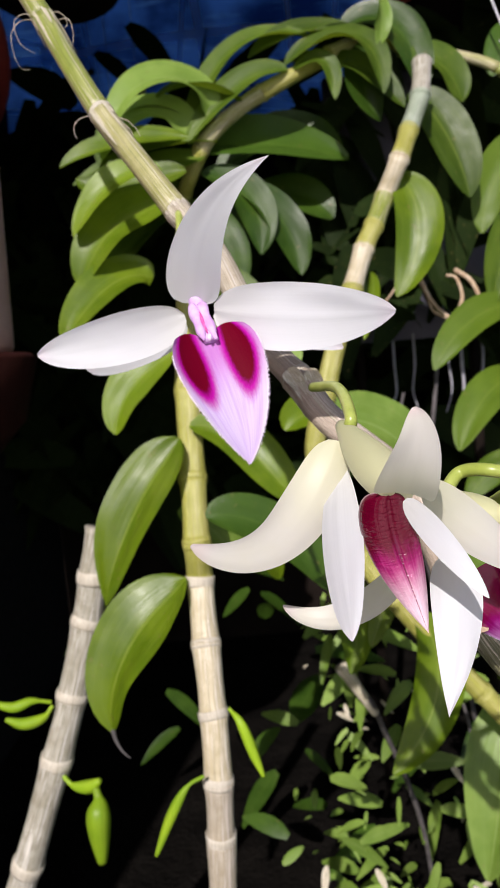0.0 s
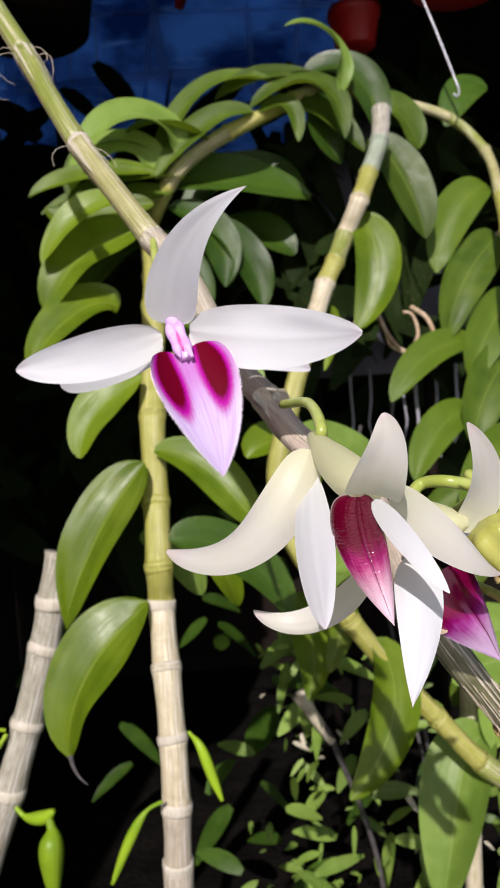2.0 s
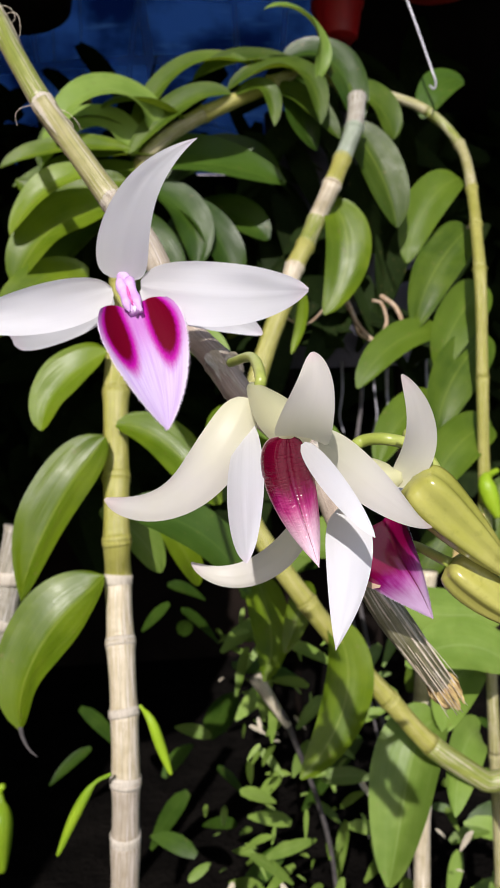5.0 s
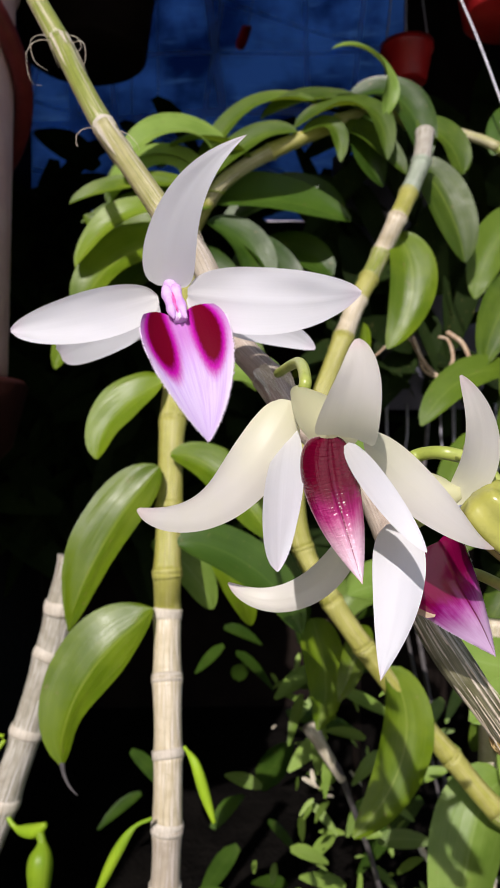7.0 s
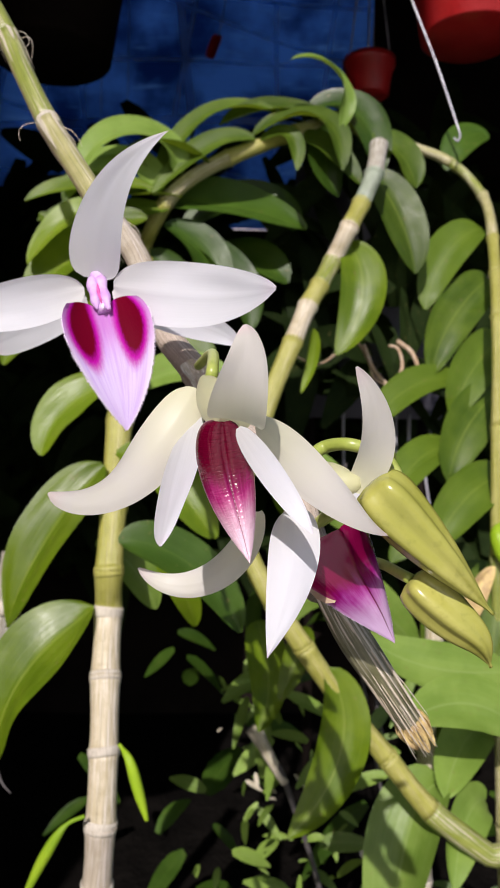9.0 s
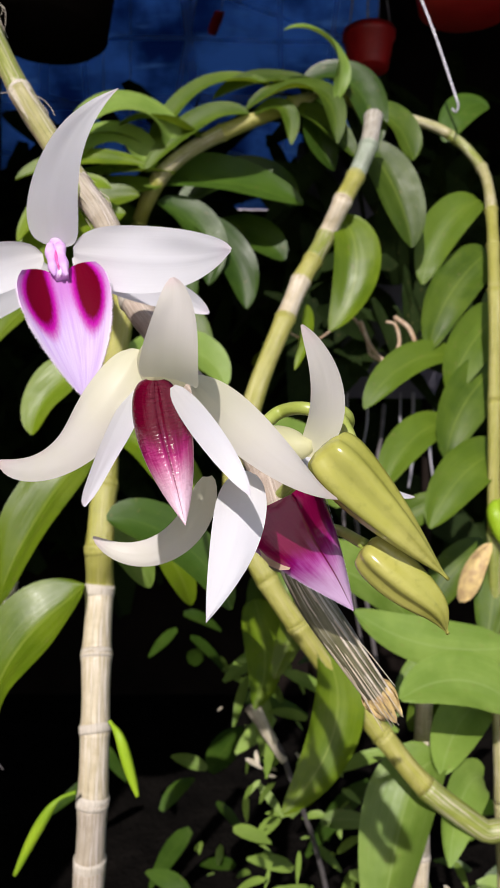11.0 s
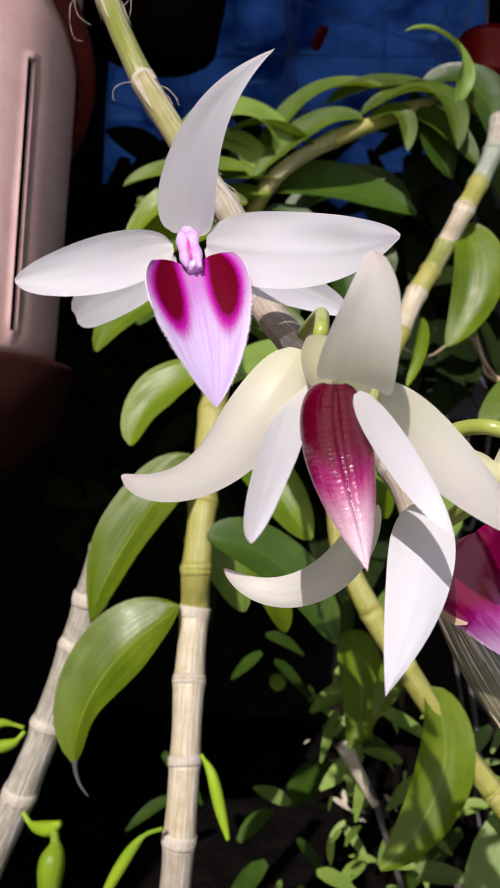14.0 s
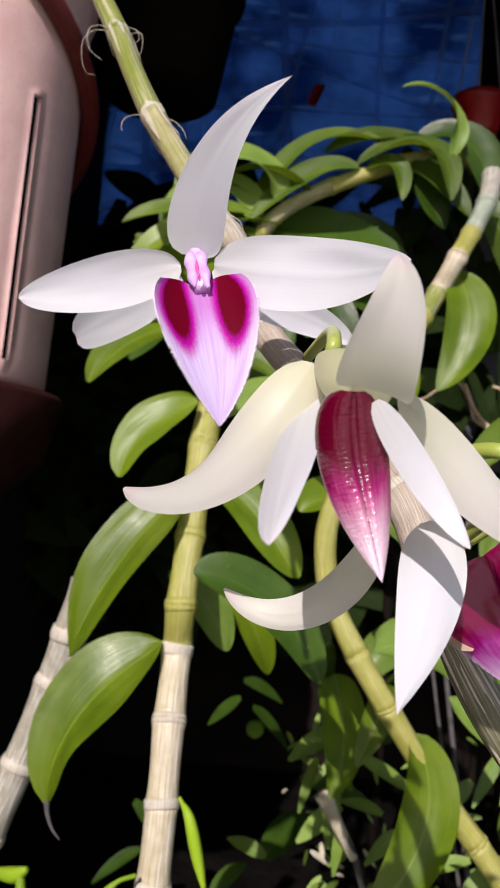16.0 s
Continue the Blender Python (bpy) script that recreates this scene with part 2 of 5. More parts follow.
# green cane cooled to blue-grey: shade at its top is in the colour
CANE_SHADED = cane_material("cane_shaded_green", (0.22, 0.27, 0.20), (0.30, 0.36, 0.26), (0.40, 0.44, 0.36), 0.4)
SHEATH = cane_material("papery_sheath", (0.11, 0.11, 0.05), (0.22, 0.21, 0.13), (0.62, 0.59, 0.50), 0.36, 6.0, 0.5)
SHEATH_PALE = cane_material("torn_sheath", (0.40, 0.36, 0.25), (0.52, 0.47, 0.36), (0.74, 0.70, 0.60), 0.5, 5.0, 0.4)
HUSK = plain_material("dry_husk", (0.62, 0.48, 0.20), (0.38, 0.26, 0.13), 200.0, 0.6)
FIBRE = plain_material("fibre", (0.62, 0.56, 0.46), (0.48, 0.40, 0.30), 300.0, 0.6)
ROOT = plain_material("root_brown", (0.34, 0.22, 0.13), (0.46, 0.36, 0.26), 220.0, 0.7)
ROOT_GREY = plain_material("root_grey", (0.28, 0.28, 0.31), (0.40, 0.40, 0.44), 160.0, 0.7)
TWIG = plain_material("twig_grey", (0.05, 0.045, 0.045), (0.10, 0.09, 0.09), 120.0, 0.7)
POT = plain_material("pot_pink", (0.66, 0.41, 0.38), (0.74, 0.49, 0.45), 40.0, 0.5, 0.25, 0.0006)
STRAP = plain_material("strap_red", (0.10, 0.008, 0.007), (0.14, 0.014, 0.012), 80.0, 0.5)
MAROON = plain_material("maroon_plastic", (0.026, 0.007, 0.006), (0.040, 0.012, 0.010), 30.0, 0.5, spec=0.15)
RED = plain_material("red_plastic", (0.36, 0.008, 0.010), (0.46, 0.02, 0.02), 30.0, 0.35)
YELLOW = plain_material("yellow_paint", (0.75, 0.58, 0.08), (0.6, 0.48, 0.1), 60.0, 0.6)
through_light(YELLOW.node_tree, YELLOW.node_tree.nodes["Principled BSDF"], YELLOW.node_tree.nodes["Material Output"], (0.75, 0.58, 0.08), 0.5)
WIRE = plain_material("wire_grey", (0.46, 0.46, 0.50), (0.36, 0.36, 0.40), 200.0, 0.35, 0.2, 0.0005, 0.2)
# soil pushed near black, so shade on the ground is in the colour
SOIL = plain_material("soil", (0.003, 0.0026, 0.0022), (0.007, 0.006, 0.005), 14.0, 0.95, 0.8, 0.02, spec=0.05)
CONCRETE = plain_material("concrete", (0.50, 0.49, 0.46), (0.60, 0.58, 0.55), 12.0, 0.85, 0.3, 0.002)
WALL = plain_material("wall_grey", (0.44, 0.42, 0.48), (0.54, 0.52, 0.58), 5.0, 0.9, 0.4, 0.004)
PANEL = plain_material("panel_grey", (0.13, 0.13, 0.17), (0.18, 0.17, 0.22), 9.0, 0.6, 0.3, 0.002)
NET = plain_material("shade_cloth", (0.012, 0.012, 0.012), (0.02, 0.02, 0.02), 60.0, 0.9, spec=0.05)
# near-black: on the boarding it puts the backdrop's shade into the colour
NEAR_BLACK = plain_material("near_black", (0.006, 0.004, 0.003), (0.012, 0.008, 0.006), 9.0, 0.85, spec=0.1)
BLUE, bt, bb, bo = nodes_of("blue_sheet")
cloud = noise_of(bt, 7.0, 5.0)
weave = noise_of(bt, 9.0, 4.0, None, (1.0, 1.0, 7.0))
bcol = mix(bt, ramp(bt, cloud, 0.35, 0.68), (0.003, 0.022, 0.13), (0.045, 0.19, 0.62))
bcol = mix(bt, math2(bt, "MULTIPLY", ramp(bt, weave, 0.55, 0.75), 0.5), bcol, (0.12, 0.36, 0.80))
bt.links.new(bcol, bb.inputs["Base Color"])
bb.inputs["Roughness"].default_value = 0.45
bump(bt, bb, weave, 0.4, 0.004)
through_light(bt, bb, bo, bcol, 0.55)
BLUE_LINE = plain_material("blue_band", (0.55, 0.78, 0.95), (0.45, 0.70, 0.92), 30.0, 0.45)

through_light(BLUE_LINE.node_tree, BLUE_LINE.node_tree.nodes["Principled BSDF"], BLUE_LINE.node_tree.nodes["Material Output"], (0.45, 0.75, 0.95), 0.75)


# ================= building =================
def part(name, bm, material, parent, label=""):
    me = bpy.data.meshes.new(name)
    bm.to_mesh(me)
    bm.free()
    me.materials.append(material)
    for p in me.polygons:
        p.use_smooth = True
    ob = new(name, me)
    ob.parent = parent
    if parent is not None:
        ob.matrix_parent_inverse = Matrix.Translation(-parent_place(parent))
    return tagged(ob, label)


def parent_place(ob):
    place = Vector(ob.location)
    return place


def thing(name, place, label, category, group="", kind=""):
    ob = new(name)
    ob.location = place
    ob.empty_display_size = 0.02
    return tagged(ob, label, category, group, kind)


def bezier(p, n):
    a, b, c, d = (Vector(q) for q in p)
    out = []
    for i in range(n + 1):
        s = i / n
        out.append(a * (1 - s) ** 3 + b * 3 * s * (1 - s) ** 2 + c * 3 * s * s * (1 - s) + d * s ** 3)
    return out


def spline(points, per=8):
    """Catmull-Rom through the points."""
    p = [Vector(q) for q in points]
    p = [p[0] * 2 - p[1]] + p + [p[-1] * 2 - p[-2]]
    out = []
    for i in range(1, len(p) - 2):
        for k in range(per):
            s = k / per
            out.append(0.5 * (2 * p[i] + (p[i + 1] - p[i - 1]) * s + (2 * p[i - 1] - 5 * p[i] + 4 * p[i + 1] - p[i + 2]) * s * s
                              + (3 * p[i] - p[i - 1] - 3 * p[i + 1] + p[i + 2]) * s ** 3))
    out.append(p[-2])
    return out


def tangents(line):
    n = len(line)
    return [(line[min(i + 1, n - 1)] - line[max(i - 1, 0)]).normalized() for i in range(n)]


def set_uv(bm, coords):
    layer = bm.loops.layers.uv.new("uv")
    for f in bm.faces:
        for l in f.loops:
            l[layer].uv = coords[l.vert]


def blade(p, width, hint=(0, -0.8, 0.6), low=0.55, high=0.75, cup=0.10, fold=0.10, wave=0.03, turn=0.0, nu=18, nv=8, seed=1,
          bend=0.0, blunt=0.0, theta=None, ribs=0.0, lobe=0.0, groove=0.0):
    """A leaf or petal along a curve: width profile s^low (1-s)^high, cupped and folded about its middle.
    theta: pair of half angles at base and tip, which rolls it instead."""
    line = bezier(p, nu)
    tan = tangents(line)
    top = low / (low + high)
    peak = top ** low * (1 - top) ** high
    hint = Vector(hint).normalized()
    bm = bmesh.new()
    coords, grid = {}, []
    for i, (c, t) in enumerate(zip(line, tan)):
        s = i / nu
        n = (hint - t * hint.dot(t)).normalized()
        n = Matrix.Rotation(radians(turn + bend * s), 3, t) @ n
        side = t.cross(n)
        e = min(max(s, 0.004), 0.996)
        w = width * (e ** low * (1 - e) ** high) / peak
        if lobe:
            w = width * ((e + 0.06) ** low * (1 - e) ** high) / peak
        w = w * (1 - blunt) + blunt * width * min(1.0, 6 * s + 0.25) * min(1.0, (5 * (1 - s)) ** 0.6)
        rows = []
        for k in range(nv + 1):
            v = -1 + 2 * k / nv
            r = noise.noise(Vector((s * 3.1 + seed * 7.3, v * 1.3, seed * 2.1)))
            if theta:
                a = theta[0] + (theta[1] - theta[0]) * s ** 0.8
                rad = w / 2 / a
                off = side * math.sin(a * v) * rad + n * (rad * (1 - math.cos(a * v)) + wave * w * r)
                if groove:
                    off = off + n * w * (groove * math.exp(-(v / 0.07) ** 2) + 0.10 * abs(groove) * math.sin(s * 130 - 9 * abs(v) + 14 * r) * min(1.0, abs(v) * 5) * (1 - abs(v)) * math.sin(math.pi * min(1.0, s * 1.2)))
            else:
                off = side * v * w / 2 + n * (w * (cup * v * v + fold * abs(v) + ribs * math.cos(v * 10.5) * (1 - s * s) + ribs * 1.4 * max(0, 1 - abs(v) * 6)) + wave * width * r * (0.3 + abs(v)))
            if lobe:
                off = off - t * (lobe * width * math.sin(math.pi * min(1.0, abs(v) ** 0.8)) * (1 - s) ** 4)
            rows.append((c + off, n, v, s))
        grid.append(rows)
    up = []
    for rows in grid:
        a = []
        for q, n, v, s in rows:
            x = bm.verts.new(q)
            coords[x] = (s, (v + 1) / 2)
            a.append(x)
        up.append(a)
    for i in range(nu):
        for k in range(nv):
            bm.faces.new((up[i][k], up[i + 1][k], up[i + 1][k + 1], up[i][k + 1]))
    set_uv(bm, coords)
    return bm


def tube(line, radii, sides=12, rib=0.0, cap=True, length0=0.0, into=None):
    """A swept tube; radii: one per point. rib: depth of lengthwise ribs as a share of the radius."""
    tan = tangents(line)
    n = tan[0].orthogonal().normalized()
    bm = into or bmesh.new()
    coords, rings, run = {}, [], length0
    for i, (c, t) in enumerate(zip(line, tan)):
        n = (n - t * n.dot(t)).normalized()
        b = t.cross(n)
        if i:
            run += (line[i] - line[i - 1]).length
        ring = []
        for k in range(sides):
            a = 2 * math.pi * k / sides
            r = radii[i] * (1 + rib * (0.5 - (k % 2)) + rib * 0.8 * noise.noise(Vector((k * 1.7, run * 40, 3))))
            v = bm.verts.new(c + (n * math.cos(a) + b * math.sin(a)) * r)
            coords[v] = (run * 10, min(k, sides - k) * 2 / sides)
            ring.append(v)
        rings.append(ring)
    for r0, r1 in zip(rings, rings[1:]):
        for k in range(sides):
            j = (k + 1) % sides
            bm.faces.new((r0[k], r0[j], r1[j], r1[k]))
    if cap:
        bm.faces.new(rings[0][::-1])
        bm.faces.new(rings[-1])
    if into is None:
        set_uv(bm, coords)
    return bm


def cut_line(line, a, b):
    """The stretch of a line between the shares a and b of its length."""
    acc = [0.0]
    for p, q in zip(line, line[1:]):
        acc.append(acc[-1] + (q - p).length)
    total = acc[-1]

    def at(s):
        s *= total
        for i in range(len(acc) - 1):
            if acc[i + 1] >= s:
                f = (s - acc[i]) / max(acc[i + 1] - acc[i], 1e-9)
                return line[i].lerp(line[i + 1], f)
        return line[-1].copy()
    n = max(8, int((b - a) * total / 0.004))
    return [at(a + (b - a) * i / n) for i in range(n + 1)]


def share_of(line, place):
    """The share of a line's length at which it passes nearest to a place."""
    acc, best = 0.0, (9.0, 0.0)
    for i, p in enumerate(line):
        if i:
            acc += (p - line[i - 1]).length
        d = (p - Vector(place)).length
        if d < best[0]:
            best = (d, acc)
    return best[1] / acc


def cane(name, points, radius, cuts, mats, label, category="orchid cane", ring=1.16, sides=14, taper=(1.0, 1.0), ring_mat=None, ring_mats=None, ring_h=0.16):
    """A jointed cane: one internode between two cuts, with a collar at each joint."""
    root = thing(name, points[0], label, category)
    line = spline(points, 30)
    cuts = [c if isinstance(c, float) else share_of(line, c) for c in cuts]
    for i, (a, b) in enumerate(zip(cuts, cuts[1:])):
        seg = cut_line(line, a, b)
        m = len(seg) - 1
        rad = []
        for k in range(m + 1):
            s = k / m
            g = a + (b - a) * s
            r = radius * (taper[0] + (taper[1] - taper[0]) * g)
            rad.append(r * (1.0 - 0.07 * math.sin(math.pi * s) + 0.035 * (s - 0.5) * (1 if i % 2 else -1) + 0.02 * noise.noise(Vector((g * 60, i, radius * 900)))
                            + 0.07 * (math.exp(-(s / 0.07) ** 2) + math.exp(-((1 - s) / 0.05) ** 2))))
        part("internode", tube(seg, rad, sides, 0.022), mats[i % len(mats)], root)
        if i:
            seg = cut_line(line, max(a - 0.0001, 0), a + 0.0001)
            c = seg[0]
            d = (seg[-1] - seg[0]).normalized()
            r = radius * (taper[0] + (taper[1] - taper[0]) * a)
            h = r * (ring_h + 0.06 * math.sin(i * 1.7))
            tilt = Vector((0.12 * math.sin(i * 2.1), 0.1 * math.cos(i * 1.3), 0.05))
            d2 = (d + tilt).normalized()
            ln = [c - d2 * h, c - d2 * h * 0.5, c, c + d2 * h * 0.5, c + d2 * h]
            part("node_collar", tube(ln, [r * 1.04, r * 1.075, r * (ring + 0.02), r * 1.07, r * 1.04], sides, 0.03), ring_mats[i] if ring_mats else ring_mat or mats[i % len(mats)], root)
    return root, line


LEAF_COUNT = [0]


def leaf(root, p, width, material=LEAF, **shape):
    LEAF_COUNT[0] += 1
    shape.setdefault("seed", LEAF_COUNT[0])
    shape.setdefault("turn", 18 * math.sin(LEAF_COUNT[0] * 2.4))
    shape.setdefault("low", 0.5)
    shape.setdefault("high", 0.62)
    shape.setdefault("wave", 0.055)
    shape.setdefault("ribs", 0.005)
    shape.setdefault("nv", 14)
    shape.setdefault("nu", 20)
    return part("leaf", blade(p, width, **shape), material, root)


def curl(points, radius, per=8, sides=6, end=0.4):
    line = spline(points, per)
    n = len(line) - 1
    return tube(line, [radius * (1 - (1 - end) * i / n) for i in range(n + 1)], sides)


def ball(place, r, stretch=(1, 1, 1), seg=12):
    bm = bmesh.new()
    bmesh.ops.create_uvsphere(bm, u_segments=seg, v_segments=seg // 2 + 2, radius=r)
    for v in bm.verts:
        v.co = Vector((v.co.x * stretch[0], v.co.y * stretch[1], v.co.z * stretch[2])) + Vector(place)
    return bm


def box(bm, lo, hi):
    lo, hi = Vector(lo), Vector(hi)
    r = bmesh.ops.create_cube(bm, size=1.0)
    for v in r["verts"]:
        v.co = Vector((lo[i] + (v.co[i] + 0.5) * (hi[i] - lo[i]) for i in range(3)))
    return bm


def flat(name, bm, material, label, category):
    me = bpy.data.meshes.new(name)
    bm.to_mesh(me)
    bm.free()
    me.materials.append(material)
    return tagged(new(name, me), label, category, kind="structure")


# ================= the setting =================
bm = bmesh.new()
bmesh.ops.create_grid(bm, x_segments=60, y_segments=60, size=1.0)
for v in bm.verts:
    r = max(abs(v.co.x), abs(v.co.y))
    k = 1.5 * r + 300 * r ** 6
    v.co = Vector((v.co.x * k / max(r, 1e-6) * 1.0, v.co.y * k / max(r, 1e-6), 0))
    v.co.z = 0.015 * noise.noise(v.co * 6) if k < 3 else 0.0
flat("ground", bm, SOIL, "soil under the plants, coloured near-black to stand for shade", "ground")

# hidden wall, made pale to bounce sun through the blue sheet
bm = box(bmesh.new(), (-2.75, 2.92, -0.05), (2.75, 3.04, 2.75))
flat("wall_back", bm, WALL, "hidden pale grey wall added to bounce light through the blue sheet", "wall")
# boarding added as a dark sheet where the backdrop only shows shade
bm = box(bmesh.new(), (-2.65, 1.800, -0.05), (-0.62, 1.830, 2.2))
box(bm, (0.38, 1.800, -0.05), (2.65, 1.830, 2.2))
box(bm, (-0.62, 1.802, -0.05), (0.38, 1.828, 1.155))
flat("wall_inner", bm, NEAR_BLACK, "near-black boarding added round the blue sheet to stand for shade", "wall")
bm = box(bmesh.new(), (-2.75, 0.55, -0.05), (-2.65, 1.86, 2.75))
flat("wall_west", bm, NEAR_BLACK, "unseen near-black wall added to close off the side", "wall")
# unseen side cloth added to block sun from the left background
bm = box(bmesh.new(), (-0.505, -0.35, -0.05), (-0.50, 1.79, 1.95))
flat("wall_side", bm, NET, "unseen cloth added at the side to shade the left background", "shade cloth")
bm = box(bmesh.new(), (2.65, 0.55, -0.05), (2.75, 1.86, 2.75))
flat("wall_east", bm, NEAR_BLACK, "unseen near-black wall added to close off the side", "wall")
# cloth added above the view to keep sun off the background
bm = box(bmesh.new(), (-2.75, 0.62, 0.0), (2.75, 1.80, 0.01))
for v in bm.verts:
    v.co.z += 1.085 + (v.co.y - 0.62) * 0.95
flat("ceiling", bm, NET, "unseen cloth added overhead to shade the background", "shade cloth")

# unseen pale slab added to bounce sun up into the flowers
bm = box(bmesh.new(), (-3.0, -4.0, -0.03), (3.0, -0.25, 0.03))
flat("pavement", bm, CONCRETE, "unseen pale slab added to bounce light onto the flowers", "path")

# blue sheet, gently rippled, with lighter bands
def sheet_z(x, z):
    return 1.74 + 0.02 * (z - 1.0) + 0.012 * math.sin(x * 9 + z * 4) + 0.006 * math.sin(z * 21)


def ribbon(line, half):
    """A narrow band along a line."""
    bm = bmesh.new()
    rows = [(bm.verts.new(p - half), bm.verts.new(p + half)) for p in line]
    for (p, q), (r, w) in zip(rows, rows[1:]):
        bm.faces.new((p, q, w, r))
    return bm


tarp = thing("blue_sheet", (0.0, 1.36, 0.3), "blue plastic sheet with lighter woven bands hung in shade", "plastic sheet")
bm = bmesh.new()
NX, NZ = 50, 40
X0, X1, Z0, Z1 = -0.605, 0.368, 1.135, 2.15
pts = [[bm.verts.new((X0 + (X1 - X0) * i / NX, sheet_z(X0 + (X1 - X0) * i / NX, Z0 + (Z1 - Z0) * k / NZ), Z0 + (Z1 - Z0) * k / NZ)) for i in range(NX + 1)] for k in range(NZ + 1)]
for k in range(NZ):
    for i in range(NX):
        bm.faces.new((pts[k][i], pts[k][i + 1], pts[k + 1][i + 1], pts[k + 1][i]))
part("sheet", bm, BLUE, tarp)
for i in range(7):
    x = -0.53 + i * 0.13 + 0.04 * math.sin(i * 3)
    lean = 0.16 * math.sin(i * 2.3 + 1)
    line = [Vector((min(max(x + lean * (z - 1.2), X0), X1), sheet_z(x + lean * (z - 1.2), z) - 0.001, z)) for z in [Z0 + 0.95 * j / 24 for j in range(25)]]
    part("woven_band", ribbon(line, Vector((0.0055 + 0.0040 * (i % 3 == 1), 0, 0))), BLUE_LINE, tarp)
for i in range(9):
    z = 1.22 + i * 0.095 + 0.04 * math.sin(i * 5)
    slope = 0.10 + 0.22 * math.sin(i * 1.9)
    line = [Vector((x, sheet_z(x, z - slope * x) - 0.001, z - slope * x)) for x in [-0.60 + 0.965 * j / 24 for j in range(25)]]
    part("woven_band", ribbon(line, Vector((0, 0, 0.0048 + 0.0044 * (i % 4 == 2)))), BLUE_LINE, tarp)

# ================= the flowering cane =================
CANE_TOP = [(-0.1219, 0.4105, 0.9216), (-0.0948, 0.3735, 0.8677), (-0.0751, 0.3538, 0.8286), (-0.0621, 0.3434, 0.8038), (-0.0505, 0.3293, 0.7796), (-0.0383, 0.3186, 0.7563), (-0.0242, 0.3060, 0.7336), (-0.0104, 0.2957, 0.7121), (0.0028, 0.2809, 0.6927), (0.0135, 0.2686, 0.6656), (0.0253, 0.2540, 0.6496), (0.0327, 0.2455, 0.6376), (0.0513, 0.2341, 0.6193), (0.0578, 0.2243, 0.6032), (0.0611, 0.2110, 0.5891)]
flowering, fline = cane("flowering_cane", CANE_TOP, 0.0050, [0.0, (-0.0948, 0.3735, 0.8677), (-0.0621, 0.3434, 0.8038), (-0.0383, 0.3186, 0.7563), (-0.0104, 0.2957, 0.7121), (0.0135, 0.2686, 0.6656), (0.0253, 0.2540, 0.6496), (0.0513, 0.2341, 0.6193), 1.0],
                        [CANE_GREEN, CANE_GREEN, CANE_GREEN, CANE_STRAW, CANE_DRY, CANE_BROWN, CANE_BROWN, CANE_BROWN, CANE_BROWN],
                        "leafless orchid cane, striped green and straw with papery dry joints", ring=1.05, taper=(0.86, 1.0), ring_mat=RING, ring_h=0.3)
tip = spline([(0.0611, 0.2110, 0.5891), (0.0679, 0.2087, 0.5780), (0.0772, 0.2111, 0.5643), (0.0866, 0.2141, 0.5507)], 12)
part("dry_tip", tube(tip, [0.0032 + 0.0011 * math.sin(math.pi * min(1, i / 30)) for i in range(len(tip))], 26, 0.07), SHEATH, flowering, "papery striped dry end of the cane")
for i in range(14):
    q = 2 * math.pi * i / 14
    d = (tip[-1] - tip[-6]).normalized()
    o = d.orthogonal().normalized()
    o = Matrix.Rotation(q, 3, d) @ o
    k = 0.8 + 0.5 * math.sin(i * 2.7)
    part("husk", blade([tip[-5] + o * 0.0035, tip[-3] + o * 0.0040, tip[-1] + o * (0.0032 + 0.0012 * math.sin(i * 3.1)), tip[-1] + d * 0.0035 * k + o * 0.0026], 0.0034, o, 0.25, 0.5, cup=0.1, wave=0.12, nu=8, nv=4, seed=i), HUSK, flowering, "frayed golden brown husk")
part("bract", blade([(0.0582, 0.1874, 0.5975), (0.0552, 0.1856, 0.5977), (0.0551, 0.1802, 0.5945), (0.0600, 0.1844, 0.5932)], 0.0070, (0, -0.9, 0.3), 0.4, 0.5, cup=0.2, wave=0.1, nu=10, nv=6), ROOT, flowering, "small brown dry bract")
for o in (Vector((-0.8, -0.5, -0.25)), Vector((0.8, -0.5, 0.3)), Vector((0.1, -1.0, 0.2))):
    part("fibre", curl([tip[0] + o * 0.0034, tip[10] + o * 0.0040, tip[22] + o * 0.0043, tip[34] + o * 0.0038, tip[-1] + o * 0.0031], 0.00042, 8, 6, 0.6), FIBRE, flowering)
rng = random.Random(5)
for i in range(10):
    a = rng.randint(0, 20)
    o = Vector((rng.uniform(-1, 1), -abs(rng.uniform(0.2, 1)), rng.uniform(-1, 1))).normalized()
    pts = [tip[a] + o * 0.0036, tip[a + 6] + o * (0.0041 + rng.uniform(0, 0.001)), tip[min(a + 12, 35)] + o * (0.0041 + rng.uniform(0, 0.0015)), tip[-1] + o * rng.uniform(0.0035, 0.0065) + (tip[-1] - tip[-5]) * rng.uniform(0.0, 0.3)]
    part("fibre", curl(pts, 0.00026, 6, 5), FIBRE, flowering)
NODES = [share_of(fline, p) for p in ((-0.0621, 0.3434, 0.8038), (-0.0383, 0.3186, 0.7563), (-0.0104, 0.2957, 0.7121), (0.0253, 0.2540, 0.6496))]
